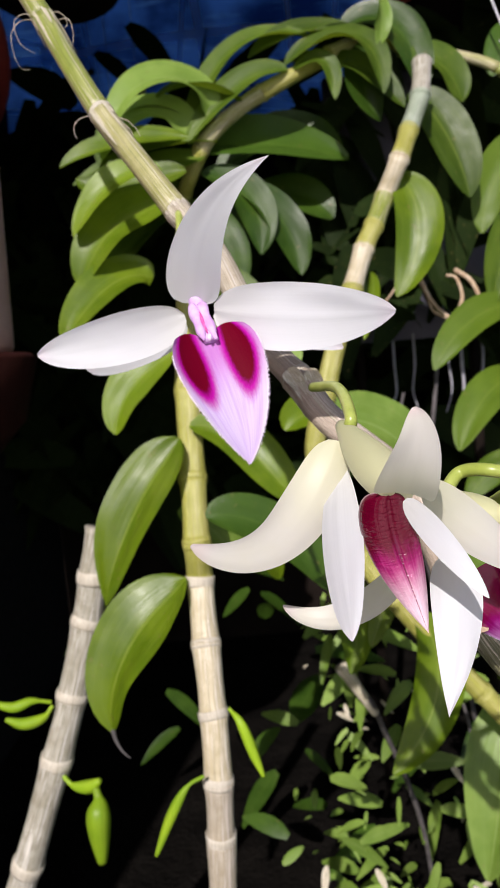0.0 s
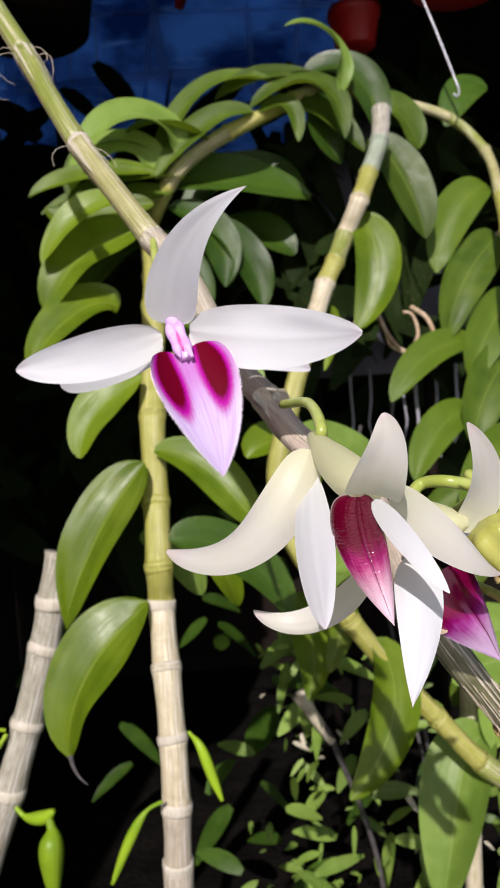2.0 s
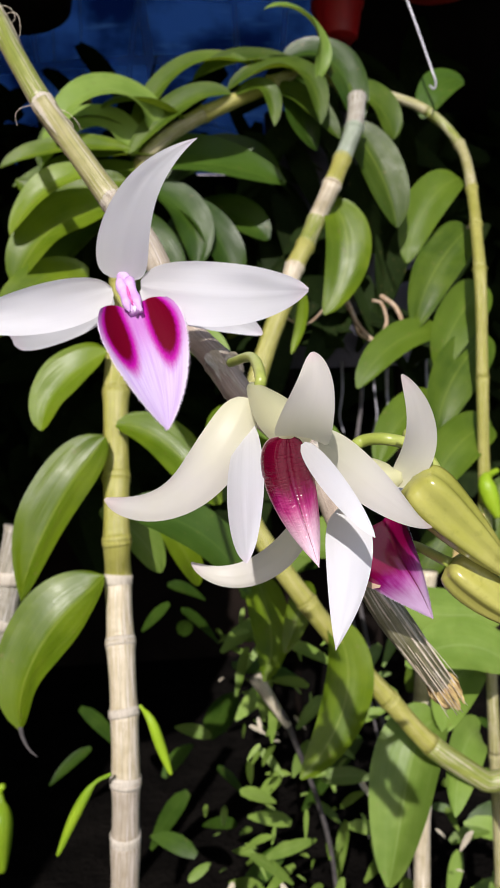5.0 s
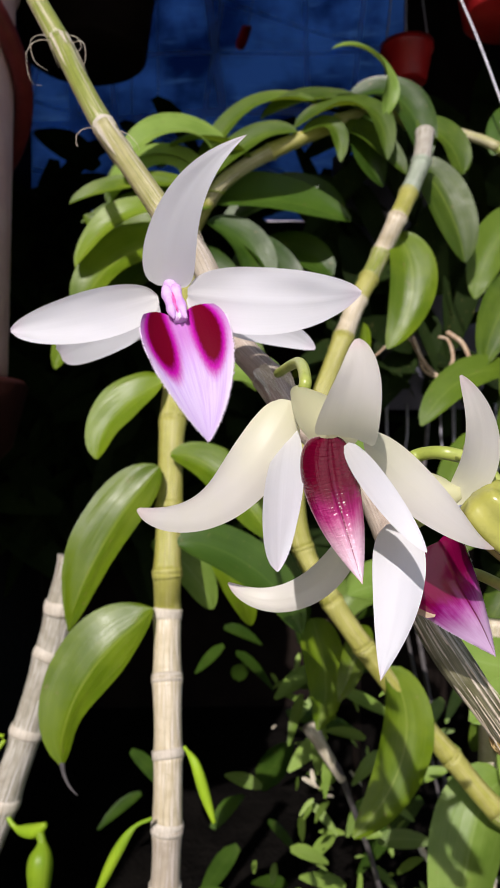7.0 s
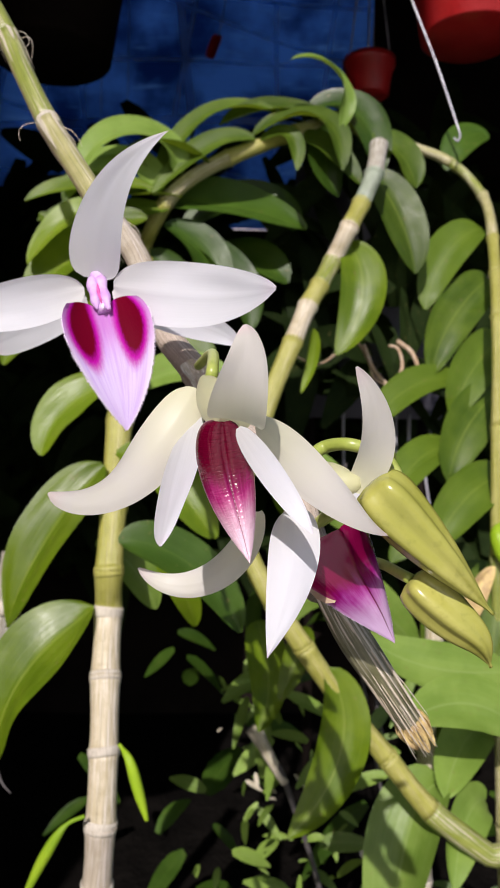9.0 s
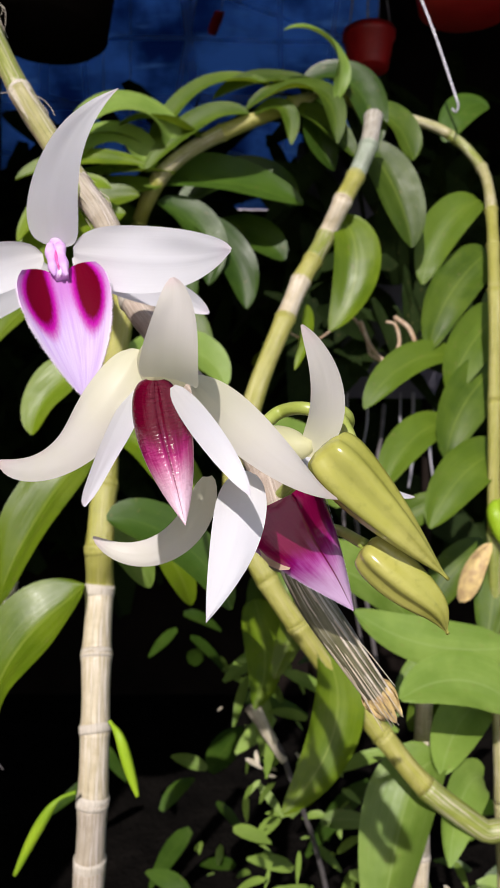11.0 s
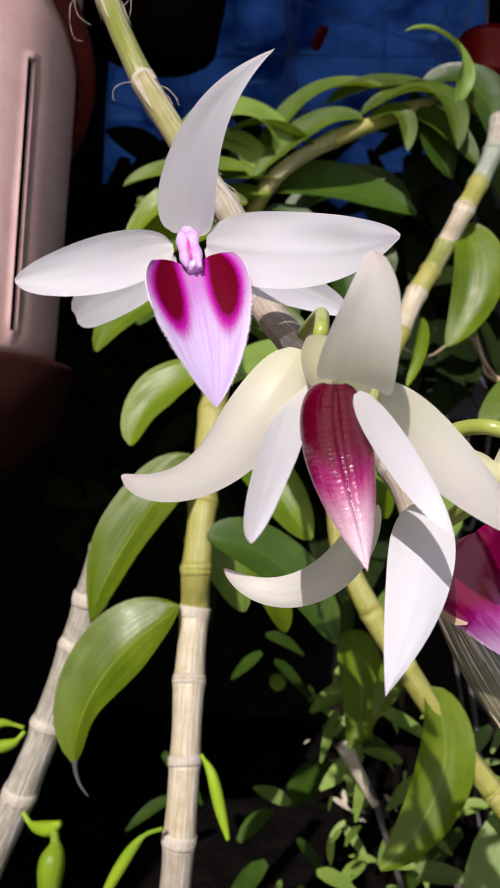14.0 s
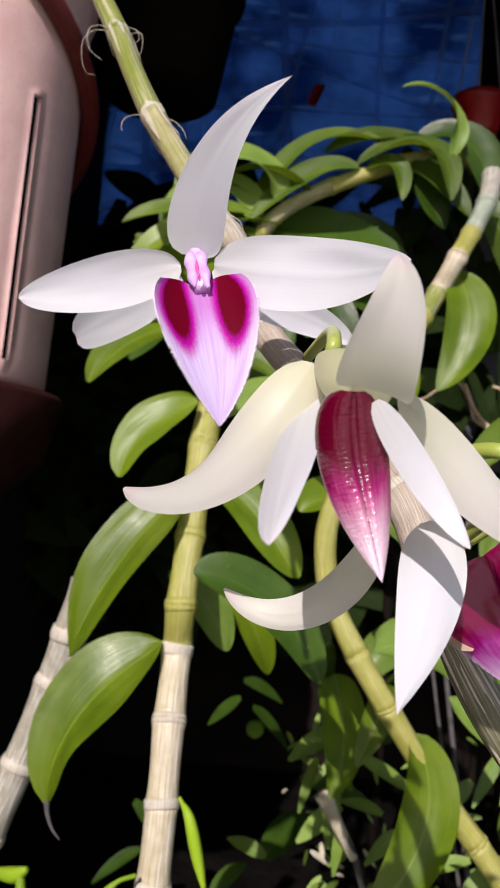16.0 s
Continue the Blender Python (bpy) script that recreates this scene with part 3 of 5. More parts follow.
for k, a in enumerate(NODES):
    for j in range(6):
        q = -1.9 + 0.72 * j + 0.3 * math.sin(5 * k + 3 * j)
        ln = cut_line(fline, a - 0.001 - 0.002 * math.sin(4 * j + k), a + 0.036 + 0.022 * math.sin(7 * k + 4 * j))
        d = (ln[-1] - ln[0]).normalized()
        o = (Vector((math.sin(q), -math.cos(q), 0.1)) - d * Vector((math.sin(q), -math.cos(q), 0.1)).dot(d)).normalized()
        r = 0.0050 * 1.01
        n = len(ln) - 1
        part("sheath_strip", blade([ln[0] + o * r, ln[n // 3] + o * r * 1.02, ln[2 * n // 3] + o * r * 1.01, ln[n] + o * r * (1.03 + 0.12 * (j % 3 == 1))], 0.0014 + 0.0006 * math.sin(3 * j + k), o, 0.25, 0.8, cup=-0.05, fold=0.0, wave=0.10, turn=6 * math.sin(j * 2.0 + k), nu=12, nv=5, seed=k * 7 + j), SHEATH_PALE, flowering, "torn papery sheath")
KNOTS = [share_of(fline, p) for p in ((-0.0948, 0.3735, 0.8677), (-0.0621, 0.3434, 0.8038), (-0.0383, 0.3186, 0.7563), (-0.0104, 0.2957, 0.7121))]
for i in range(14):
    c = cut_line(fline, KNOTS[(0, 1, 0, 1, 0, 2, 1, 0, 2, 3, 1, 2, 0, 3)[i]] + rng.uniform(-0.008, 0.012), 1.0)[0]
    out = Vector((1 if i % 2 else -1, -rng.uniform(0.1, 0.6), rng.uniform(-0.3, 0.3))).normalized()
    down = Vector((rng.uniform(-0.3, 0.3), rng.uniform(-0.4, 0.1), -1)).normalized()
    R = rng.uniform(0.005, 0.011)
    sweep = rng.uniform(1.6, 3.4)
    pts = [c + out * 0.004 + (out * math.sin(sweep * k / 7) + down * (1 - math.cos(sweep * k / 7)) * rng.uniform(0.85, 1.15)) * R for k in range(8)]
    part("fibre", curl(pts, 0.00016, 5, 5, 0.4), FIBRE, flowering)

for a, b, w in (((-0.0035, -0.0045, 0.0030), (0.0010, -0.0062, -0.0035), 0.0055), ((0.0030, -0.0050, 0.0025), (0.0065, -0.0052, -0.0045), 0.0050), ((-0.0010, -0.0060, -0.0010), (0.0040, -0.0068, -0.0090), 0.0042)):
    a, b, c = Vector(a), Vector(b), Vector((0.0253, 0.2540, 0.6496))
    part("bract", blade([c + a, c + a.lerp(b, 0.3) + Vector((0, -0.0008, 0)), c + a.lerp(b, 0.7) + Vector((0, -0.0010, 0)), c + b], w, (0.1, -1, 0.2), 0.3, 0.5, cup=0.15, wave=0.15, nu=10, nv=8, seed=int(w * 9000)), SHEATH_PALE, flowering, "torn papery bract at a joint")

VIEW = (0.05, -0.95, -0.05)


def lip_fringe(p, width, hint, theta, low, high, parent, count=150, length=0.0009, **shape):
    """Short hairs along the edge of a lip."""
    b = blade(p, width, hint, low, high, theta=theta, nu=40, nv=4, wave=0.0, **shape)
    layer = b.loops.layers.uv["uv"]
    edge = {}
    for f in b.faces:
        for l in f.loops:
            u, v = l[layer].uv
            if (v < 0.01 or v > 0.99) and u > 0.12:
                edge[(round(u, 3), v > 0.5)] = l.vert.co.copy()
    mid = Vector(p[0]).lerp(Vector(p[3]), 0.4)
    b.free()
    out = bmesh.new()
    r = random.Random(count)
    for side in (False, True):
        line = [edge[k] for k in sorted(edge) if k[1] == side]
        for _ in range(count // 2):
            i = r.randrange(len(line) - 1)
            c = line[i].lerp(line[i + 1], r.random())
            d = ((c - mid).normalized() + Vector((r.uniform(-0.5, 0.5), r.uniform(-0.7, 0.3), r.uniform(-0.5, 0.5)))).normalized()
            o = d.orthogonal().normalized() * 0.00007
            o2 = d.cross(o)
            base = [out.verts.new(c + o * math.cos(a) + o2 * math.sin(a)) for a in (0, 2.1, 4.2)]
            end = out.verts.new(c + d * length * r.uniform(0.5, 1.2))
            for k in range(3):
                out.faces.new((base[k], base[(k + 1) % 3], end))
    return part("fringe", out, HAIR, parent, "fine white hairs along the edge")


def orchid(place, label):
    return thing("orchid_flower", place, label, "flower", "flowers on the cane")


# ---- flower that faces the viewer ----
C1 = (-0.0013, 0.2238, 0.6698)
one = orchid(C1, "open white orchid flower with lilac lip and two crimson blotches")
part("dorsal_sepal", blade([(-0.0026, 0.2274, 0.6732), (-0.0017, 0.2204, 0.6824), (0.0021, 0.2086, 0.6968), (0.0199, 0.1960, 0.7018)], 0.0150, (-0.12, -0.95, 0.0), 0.28, 0.95, cup=0.06, fold=0.0, turn=0, bend=4, wave=0.025, nu=32, nv=20, ribs=0.0035), PETAL, one)
part("lateral_sepal", blade([(0.0032, 0.2334, 0.6695), (0.0166, 0.2387, 0.6640), (0.0288, 0.2455, 0.6648), (0.0391, 0.2462, 0.6578)], 0.0099, VIEW, 0.4, 0.6, cup=0.12, fold=0.0, turn=8, nu=28, nv=20, ribs=0.0035), PETAL, one)
part("lateral_sepal", blade([(-0.0058, 0.2330, 0.6683), (-0.0150, 0.2400, 0.6660), (-0.0293, 0.2560, 0.6642), (-0.0450, 0.2735, 0.6604)], 0.0140, VIEW, 0.4, 0.30, cup=0.10, fold=0.0, turn=-8, nu=28, nv=20, ribs=0.0035), PETAL, one)
part("petal", blade([(0.0027, 0.2264, 0.6709), (0.0167, 0.2159, 0.6661), (0.0345, 0.2183, 0.6656), (0.0462, 0.1963, 0.6643)], 0.0177, VIEW, 0.44, 0.62, cup=0.10, fold=-0.03, turn=6, bend=-14, wave=0.05, nu=32, nv=20, ribs=0.0035), PETAL, one)
part("petal", blade([(-0.0052, 0.2253, 0.6696), (-0.0157, 0.2261, 0.6666), (-0.0345, 0.2335, 0.6634), (-0.0503, 0.2390, 0.6633)], 0.0139, VIEW, 0.46, 0.62, cup=0.12, fold=0.03, turn=-8, bend=14, wave=0.06, nu=32, nv=20, ribs=0.0035), PETAL, one)
LP = [(0.0010, 0.2192, 0.6620), (0.0044, 0.2128, 0.6520), (0.0080, 0.2088, 0.6425), (0.0093, 0.2092, 0.6303)]
lip_one = part("lip", blade(LP, 0.0240, VIEW, 0.24, 0.86, theta=(1.0, 0.34), wave=0.02, turn=-14, lobe=0.16, nu=40, nv=24), LIP, one, "velvety lilac lip with two crimson blotches")
lip_fringe(LP, 0.0240, VIEW, (1.0, 0.34), 0.24, 0.86, lip_one, 900, 0.0008, turn=-14, lobe=0.16)
claw_line = spline([(-0.0022, 0.2282, 0.6740), (-0.0010, 0.2236, 0.6696), (0.0004, 0.2204, 0.6656), (0.0016, 0.2184, 0.6622)], 6)
claw = part("claw", tube(claw_line, [0.0021 - 0.0003 * k / 18 for k in range(19)], 20, 0.03), COLUMN, one, "pale lilac claw rolled into a tube")
for d in (-1, 1):
    fold = [p + Vector((d * (0.0013 + 0.00002 * k), -0.0016, 0.0003)) for k, p in enumerate(claw_line[3:])]
    part("side_lobe", tube(fold, [0.00135 + 0.0002 * math.sin(k * 0.8 + d) - 0.0009 * (k / 15) ** 4 for k in range(len(fold))], 14, 0.04), COLUMN, claw, "folded lilac edge of the claw")
seam = [p + Vector((0.0, -0.0019, 0.0004)) for k, p in enumerate(claw_line[3:16])]
part("seam", tube(seam, [0.00015 + 0.00045 * math.sin(math.pi * k / 12) for k in range(13)], 8), ANTHER, claw, "magenta seam of the rolled claw")
part("anther_cap", ball((0.0015, 0.2166, 0.6632), 0.0006, (0.8, 0.8, 1.5), 14), HAIR, one, "small white anther cap")
part("stalk", curl([(-0.0040, 0.2380, 0.6745), (-0.0066, 0.2560, 0.6860), (-0.0088, 0.2760, 0.6990), (-0.0100, 0.2905, 0.7105)], 0.0015, 10, 10, 0.9), STALK, one)

# ---- nodding flower, seen from outside ----
C2 = (0.0367, 0.1497, 0.6312)
two = orchid(C2, "nodding cream orchid flower with crimson to pink folded lip")
part("dorsal_sepal", blade([(0.0365, 0.1482, 0.6307), (0.0368, 0.1423, 0.6350), (0.0389, 0.1392, 0.6402), (0.0375, 0.1392, 0.6460)], 0.0104, (-0.1, -0.95, 0.0), 0.05, 0.52, cup=0.08, fold=0.02, turn=0, wave=0.02, nu=30, nv=20, ribs=0.0035), SEPAL, two)
part("lateral_sepal", blade([(0.0282, 0.1716, 0.6382), (0.0237, 0.1629, 0.6273), (0.0119, 0.1677, 0.6120), (-0.0055, 0.1886, 0.6153)], 0.0112, (0.15, -0.85, 0.45), 0.30, 0.52, cup=-0.22, fold=0.0, turn=-8, bend=10, wave=0.02, nu=32, nv=20, ribs=0.0035), SEPAL, two)
part("lateral_sepal", blade([(0.0398, 0.1501, 0.6307), (0.0480, 0.1630, 0.6240), (0.0545, 0.1530, 0.6160), (0.0679, 0.1685, 0.6085)], 0.0092, (-0.3, -0.75, 0.55), 0.34, 0.72, cup=-0.16, fold=0.0, turn=12, wave=0.02, nu=32, nv=20, ribs=0.0035), SEPAL, two)
part("petal", blade([(0.0285, 0.1736, 0.6342), (0.0250, 0.1636, 0.6233), (0.0249, 0.1413, 0.6152), (0.0245, 0.1353, 0.6101)], 0.0092, (-0.55, -0.80, 0.1), 0.70, 0.88, cup=-0.1, fold=0.0, turn=-8, wave=0.03, nu=28, nv=20, ribs=0.0035), PETAL, two)
part("petal", blade([(0.0368, 0.1487, 0.6294), (0.0420, 0.1501, 0.6226), (0.0472, 0.1528, 0.6156), (0.0501, 0.1481, 0.6109)], 0.0048, (0.15, -0.9, 0.2), 0.42, 0.72, cup=-0.1, fold=0.0, turn=8, wave=0.03, nu=28, nv=20, ribs=0.0035), PETAL, two)
LP = [(0.0339, 0.1483, 0.6304), (0.0341, 0.1505, 0.6228), (0.0372, 0.1503, 0.6135), (0.0391, 0.1476, 0.6057)]
part("lip", blade(LP, 0.0154, (-0.05, 0.97, 0.0), 0.34, 1.05, theta=(1.7, 1.15), wave=0.03, groove=0.055, nu=80, nv=32), LIP_BACK, two, "folded lip, crimson at the throat and pink at the tip")
part("chin", tube(spline([(0.0301, 0.1796, 0.6404), (0.0322, 0.1662, 0.6361), (0.0345, 0.1560, 0.6329), (0.0367, 0.1497, 0.6312)], 8), [0.0015 + 0.0028 * math.sin(math.pi * min(0.9, k / 24 * 0.85)) for k in range(25)], 24), HOOD, two, "greenish cream chin at the base of the flower")
part("stalk", curl([(0.0309, 0.1773, 0.6395), (0.0316, 0.1756, 0.6426), (0.0311, 0.1924, 0.6480), (0.0271, 0.2171, 0.6479)], 0.0014, 10, 10, 0.9), STALK, two)

# ---- flower beside the bud ----
C3 = (0.0598, 0.1869, 0.6077)
three = orchid(C3, "white orchid flower in profile with deep magenta lip")
part("dorsal_sepal", blade([(0.0617, 0.1774, 0.6177), (0.0666, 0.1740, 0.6206), (0.0687, 0.1668, 0.6304), (0.0600, 0.1625, 0.6421)], 0.0073, (-0.2, -0.95, 0.1), 0.42, 0.62, cup=0.05, fold=0.0, turn=-6, bend=6, nu=32, nv=20, ribs=0.0035), SEPAL, three)
part("lateral_sepal", blade([(0.0417, 0.1763, 0.6124), (0.0403, 0.1905, 0.5965), (0.0240, 0.1963, 0.5881), (0.0144, 0.1944, 0.5974)], 0.0073, (0.2, -0.9, 0.3), 0.35, 0.62, cup=-0.16, fold=0.0, turn=-6, nu=32, nv=20, ribs=0.0035), SEPAL, three)
part("lateral_sepal", blade([(0.0606, 0.1830, 0.6160), (0.0703, 0.1971, 0.6129), (0.0850, 0.2167, 0.6069), (0.0952, 0.2194, 0.6048)], 0.0068, (0.2, -0.5, 0.8), 0.4, 0.6, cup=-0.1, fold=0.0, nu=26, nv=20, ribs=0.0035), PETAL, three)
part("petal", blade([(0.0484, 0.1688, 0.6139), (0.0497, 0.1618, 0.6050), (0.0451, 0.1562, 0.5947), (0.0425, 0.1511, 0.5882)], 0.0101, (-0.2, -0.95, 0.1), 0.36, 1.05, cup=-0.12, fold=0.0, turn=-6, wave=0.04, nu=32, nv=20, ribs=0.0035), PETAL, three)
part("petal", blade([(0.0594, 0.1875, 0.6171), (0.0645, 0.1879, 0.6161), (0.0700, 0.1878, 0.6121), (0.0737, 0.1895, 0.6082)], 0.0062, (0.1, -0.8, 0.5), 0.3, 0.6, cup=-0.1, fold=0.0, wave=0.03, nu=26, nv=16, ribs=0.0035), PETAL, three)
part("chin", tube(spline([(0.0529, 0.1908, 0.6216), (0.0565, 0.1828, 0.6201), (0.0602, 0.1781, 0.6187), (0.0636, 0.1762, 0.6190)], 8), [0.0012 + 0.0023 * math.sin(math.pi * k / 24) for k in range(25)], 24), HOOD, three, "greenish cream chin at the base of the flower")
LP = [(0.0589, 0.1791, 0.6086), (0.0629, 0.1805, 0.6006), (0.0696, 0.1853, 0.5905), (0.0742, 0.1886, 0.5815)]
lip_three = part("lip", blade(LP, 0.0290, (-0.30, 0.9, -0.2), 0.11, 1.0, theta=(1.2, 0.85), wave=0.05, groove=-0.03, nu=60, nv=32), LIP_DEEP, three, "deep magenta folded lip with a pale edge")
lip_fringe(LP, 0.0290, (-0.30, 0.9, -0.2), (1.2, 0.85), 0.11, 1.0, lip_three, 500, 0.0003)
part("stalk", curl([(0.0529, 0.1880, 0.6225), (0.0576, 0.1913, 0.6264), (0.0638, 0.1861, 0.6269), (0.0721, 0.1905, 0.6230), (0.0650, 0.2074, 0.6131), (0.0578, 0.2243, 0.6032)], 0.0016, 10, 10, 0.9), STALK, three)

# ---- buds ----
def flower_bud(pts, width, label):
    ob = thing("orchid_bud", pts[0], label, "flower bud", "buds on the cane")
    line = spline(pts, 14)
    n = len(line) - 1
    rad = [max(0.0004, width / 2 * (0.42 + 0.72 * math.sin(math.pi * (i / n) ** 0.44) ** 0.8) * (1 - (i / n) ** 4)) for i in range(n + 1)]
    pod = tube(line, rad, 30, 0.0)
    rows = [pod.verts[:][i * 30:(i + 1) * 30] for i in range(n + 1)]
    for i, row in enumerate(rows):
        for k, v in enumerate(row):
            v.co = line[i] + (v.co - line[i]) * (0.94 + 0.13 * math.cos(5 * 2 * math.pi * k / 30 + i * 0.03))
    part("pod", pod, BUD, ob)
    return ob


b1 = flower_bud([(0.0652, 0.1720, 0.6189), (0.0722, 0.1720, 0.6113), (0.0811, 0.1700, 0.6018), (0.0910, 0.1720, 0.5918)], 0.0110, "glossy olive-green pointed orchid bud")
part("stalk", curl([(0.0713, 0.1735, 0.6180), (0.0715, 0.1780, 0.6211), (0.0705, 0.1840, 0.6247), (0.0690, 0.1900, 0.6280), (0.0739, 0.1944, 0.6241), (0.0699, 0.2134, 0.6137), (0.0578, 0.2243, 0.6032)], 0.0014, 10, 10, 0.9), STALK, b1)
b2 = flower_bud([(0.0751, 0.1780, 0.5980), (0.0824, 0.1760, 0.5913), (0.0887, 0.1750, 0.5856), (0.0921, 0.1760, 0.5796)], 0.0092, "smaller olive-green orchid bud under the larger one")
part("stalk", curl([(0.0751, 0.1780, 0.5980), (0.0700, 0.1960, 0.5990), (0.0640, 0.2080, 0.5930)], 0.0013, 10, 10, 0.9), STALK, b2)

# ================= cane with the large leaves =================
MID_RINGS = [CANE_YELLOW] * 5 + [RING] * 9
mid, mline = cane("leafy_cane", [(-0.0259, 0.5406, 0.7574), (-0.0281, 0.5229, 0.7171), (-0.0322, 0.4907, 0.6439), (-0.0320, 0.4670, 0.5908), (-0.0319, 0.4525, 0.5546), (-0.0327, 0.4569, 0.5302), (-0.0307, 0.4370, 0.4986), (-0.0293, 0.4259, 0.4614), (-0.0295, 0.4199, 0.4245), (-0.0311, 0.4203, 0.3912), (-0.0411, 0.4203, 0.2000), (-0.0461, 0.4203, -0.0100)],
                  0.0084, [0.0, (-0.0281, 0.5229, 0.7171), (-0.0322, 0.4907, 0.6439), (-0.0320, 0.4670, 0.5908), (-0.0319, 0.4525, 0.5546), (-0.0327, 0.4569, 0.5302), (-0.0307, 0.4370, 0.4986), (-0.0293, 0.4259, 0.4614), (-0.0295, 0.4199, 0.4245), (-0.0311, 0.4203, 0.3912), 0.76, 0.81, 0.87, 0.93, 1.0],
                  [CANE_YELLOW, CANE_YELLOW, CANE_YELLOW, CANE_YELLOW, CANE_YELLOW, CANE_WHITE, CANE_WHITE, CANE_WHITE, CANE_DRY, CANE_DRY, CANE_DRY, CANE_GREEN, CANE_GREEN, CANE_GREEN],
                  "upright orchid cane, yellow-green above and pale papery below, with broad leaves", ring=1.05, ring_mats=MID_RINGS, ring_h=0.34)
leaf(mid, [(-0.0398, 0.4487, 0.5350), (-0.0568, 0.4467, 0.5186), (-0.0925, 0.4290, 0.4950), (-0.0882, 0.4305, 0.4538)], 0.0440, hint=(-0.35, -0.75, 0.6), turn=0, fold=0.20, cup=0.02, low=0.66, high=0.80, wave=0.09)
part("withered_tip", curl([(-0.0884, 0.4303, 0.4550), (-0.0872, 0.4298, 0.4490), (-0.0842, 0.4293, 0.4425), (-0.0796, 0.4288, 0.4376)], 0.0016, 8, 8, 0.2), TWIG, mid, "thin withered brown leaf tip")
leaf(mid, [(-0.0376, 0.4668, 0.6154), (-0.0524, 0.4583, 0.5961), (-0.0778, 0.4520, 0.5677), (-0.0890, 0.4466, 0.5234)], 0.0400, hint=(-0.3, -0.8, 0.5), turn=0, fold=0.20, cup=0.02, low=0.58, high=0.80, wave=0.09)
leaf(mid, [(-0.0363, 0.4829, 0.6685), (-0.0559, 0.4876, 0.6593), (-0.0756, 0.4791, 0.6451), (-0.0775, 0.4766, 0.6209)], 0.0303, turn=0, hint=(-0.2, -0.8, 0.5))
leaf(mid, [(-0.0549, 0.5492, 0.7217), (-0.0669, 0.5442, 0.7304), (-0.0955, 0.5236, 0.7156), (-0.1113, 0.5103, 0.6796)], 0.0363, turn=0, hint=(-0.2, -0.8, 0.5))
leaf(mid, [(-0.0408, 0.5442, 0.7920), (-0.0627, 0.5360, 0.7964), (-0.0874, 0.5356, 0.7800), (-0.1037, 0.5360, 0.7523)], 0.0270, turn=0, hint=(-0.1, -0.75, 0.65))
leaf(mid, [(-0.0226, 0.4226, 0.5759), (-0.0042, 0.4271, 0.5779), (0.0325, 0.4316, 0.5601), (0.0439, 0.4319, 0.5247)], 0.0278, LEAF_IN_SHADE, turn=0)
leaf(mid, [(-0.0302, 0.4967, 0.6596), (0.0023, 0.5152, 0.6880), (0.0307, 0.5247, 0.6814), (0.0394, 0.5166, 0.6525)], 0.0302, LEAF_PALE, turn=0)
leaf(mid, [(-0.0307, 0.4667, 0.6231), (0.0020, 0.4575, 0.6238), (0.0155, 0.4431, 0.5885), (0.0303, 0.4450, 0.5755)], 0.0268, turn=0)
leaf(mid, [(-0.0465, 0.4910, 0.5664), (-0.0312, 0.4918, 0.5648), (-0.0162, 0.5005, 0.5423), (-0.0093, 0.5089, 0.5213)], 0.0245, LEAF_PALE, turn=0)
leaf(mid, [(-0.0161, 0.5231, 0.5558), (-0.0010, 0.5250, 0.5483), (0.0090, 0.5302, 0.5281), (0.0152, 0.5513, 0.5003)], 0.0219, turn=0)


def sprout(root, pts, width, tail=0.5):
    line = spline(pts, 10)
    n = len(line) - 1
    part("sprout", tube(line, [max(0.0003, width / 2 * (0.35 + 0.65 * math.sin(math.pi * max(0, (i / n - tail) / (1 - tail))) if i / n > tail else 0.35)) for i in range(n + 1)], 10, 0.05), SPROUT, root, "bright green new shoot")


sprout(mid, [(-0.0192, 0.4123, 0.4707), (-0.0131, 0.4074, 0.4640), (-0.0079, 0.4051, 0.4486), (-0.0032, 0.4030, 0.4352)], 0.0060, 0.1)
sprout(mid, [(-0.0357, 0.4070, 0.4358), (-0.0448, 0.4031, 0.4327), (-0.0543, 0.4015, 0.4187), (-0.0646, 0.3978, 0.3978)], 0.0060, 0.3)

# ================= pale dry cane =================
old, oline = cane("pale_cane", [(-0.1085, 0.5437, 0.5500), (-0.1160, 0.5420, 0.5230), (-0.1255, 0.5396, 0.4835), (-0.1412, 0.5358, 0.4314), (-0.1562, 0.5308, 0.3863), (-0.1854, 0.5278, 0.3100), (-0.2088, 0.5254, 0.2489), (-0.2388, 0.5254, 0.1200), (-0.2588, 0.5254, -0.0200)],
                  0.0112, [0.0, 0.06, (-0.1255, 0.5396, 0.4835), (-0.1412, 0.5358, 0.4314), (-0.1562, 0.5308, 0.3863), (-0.1854, 0.5278, 0.3100), (-0.2088, 0.5254, 0.2489), 0.9, 1.0], [CANE_GREY],
                  "bare weathered grey-white orchid cane with ringed joints", ring=1.08, ring_mat=RING, ring_h=0.36)
sprout(old, [(-0.1531, 0.5250, 0.4327), (-0.1652, 0.5210, 0.4363), (-0.1775, 0.5170, 0.4345), (-0.1907, 0.5130, 0.4407)], 0.0075, 0.2)
sprout(old, [(-0.1525, 0.5250, 0.4302), (-0.1586, 0.5210, 0.4237), (-0.1710, 0.5170, 0.4220), (-0.1824, 0.5130, 0.4281)], 0.0085, 0.2)
sprout(old, [(-0.1530, 0.5250, 0.3806), (-0.1437, 0.5210, 0.3722), (-0.1310, 0.5170, 0.3725), (-0.1219, 0.5130, 0.3787)], 0.0100, 0.3)
sprout(old, [(-0.1269, 0.5150, 0.3748), (-0.1238, 0.5110, 0.3648), (-0.1248, 0.5070, 0.3514), (-0.1240, 0.5030, 0.3240)], 0.0170, 0.25)

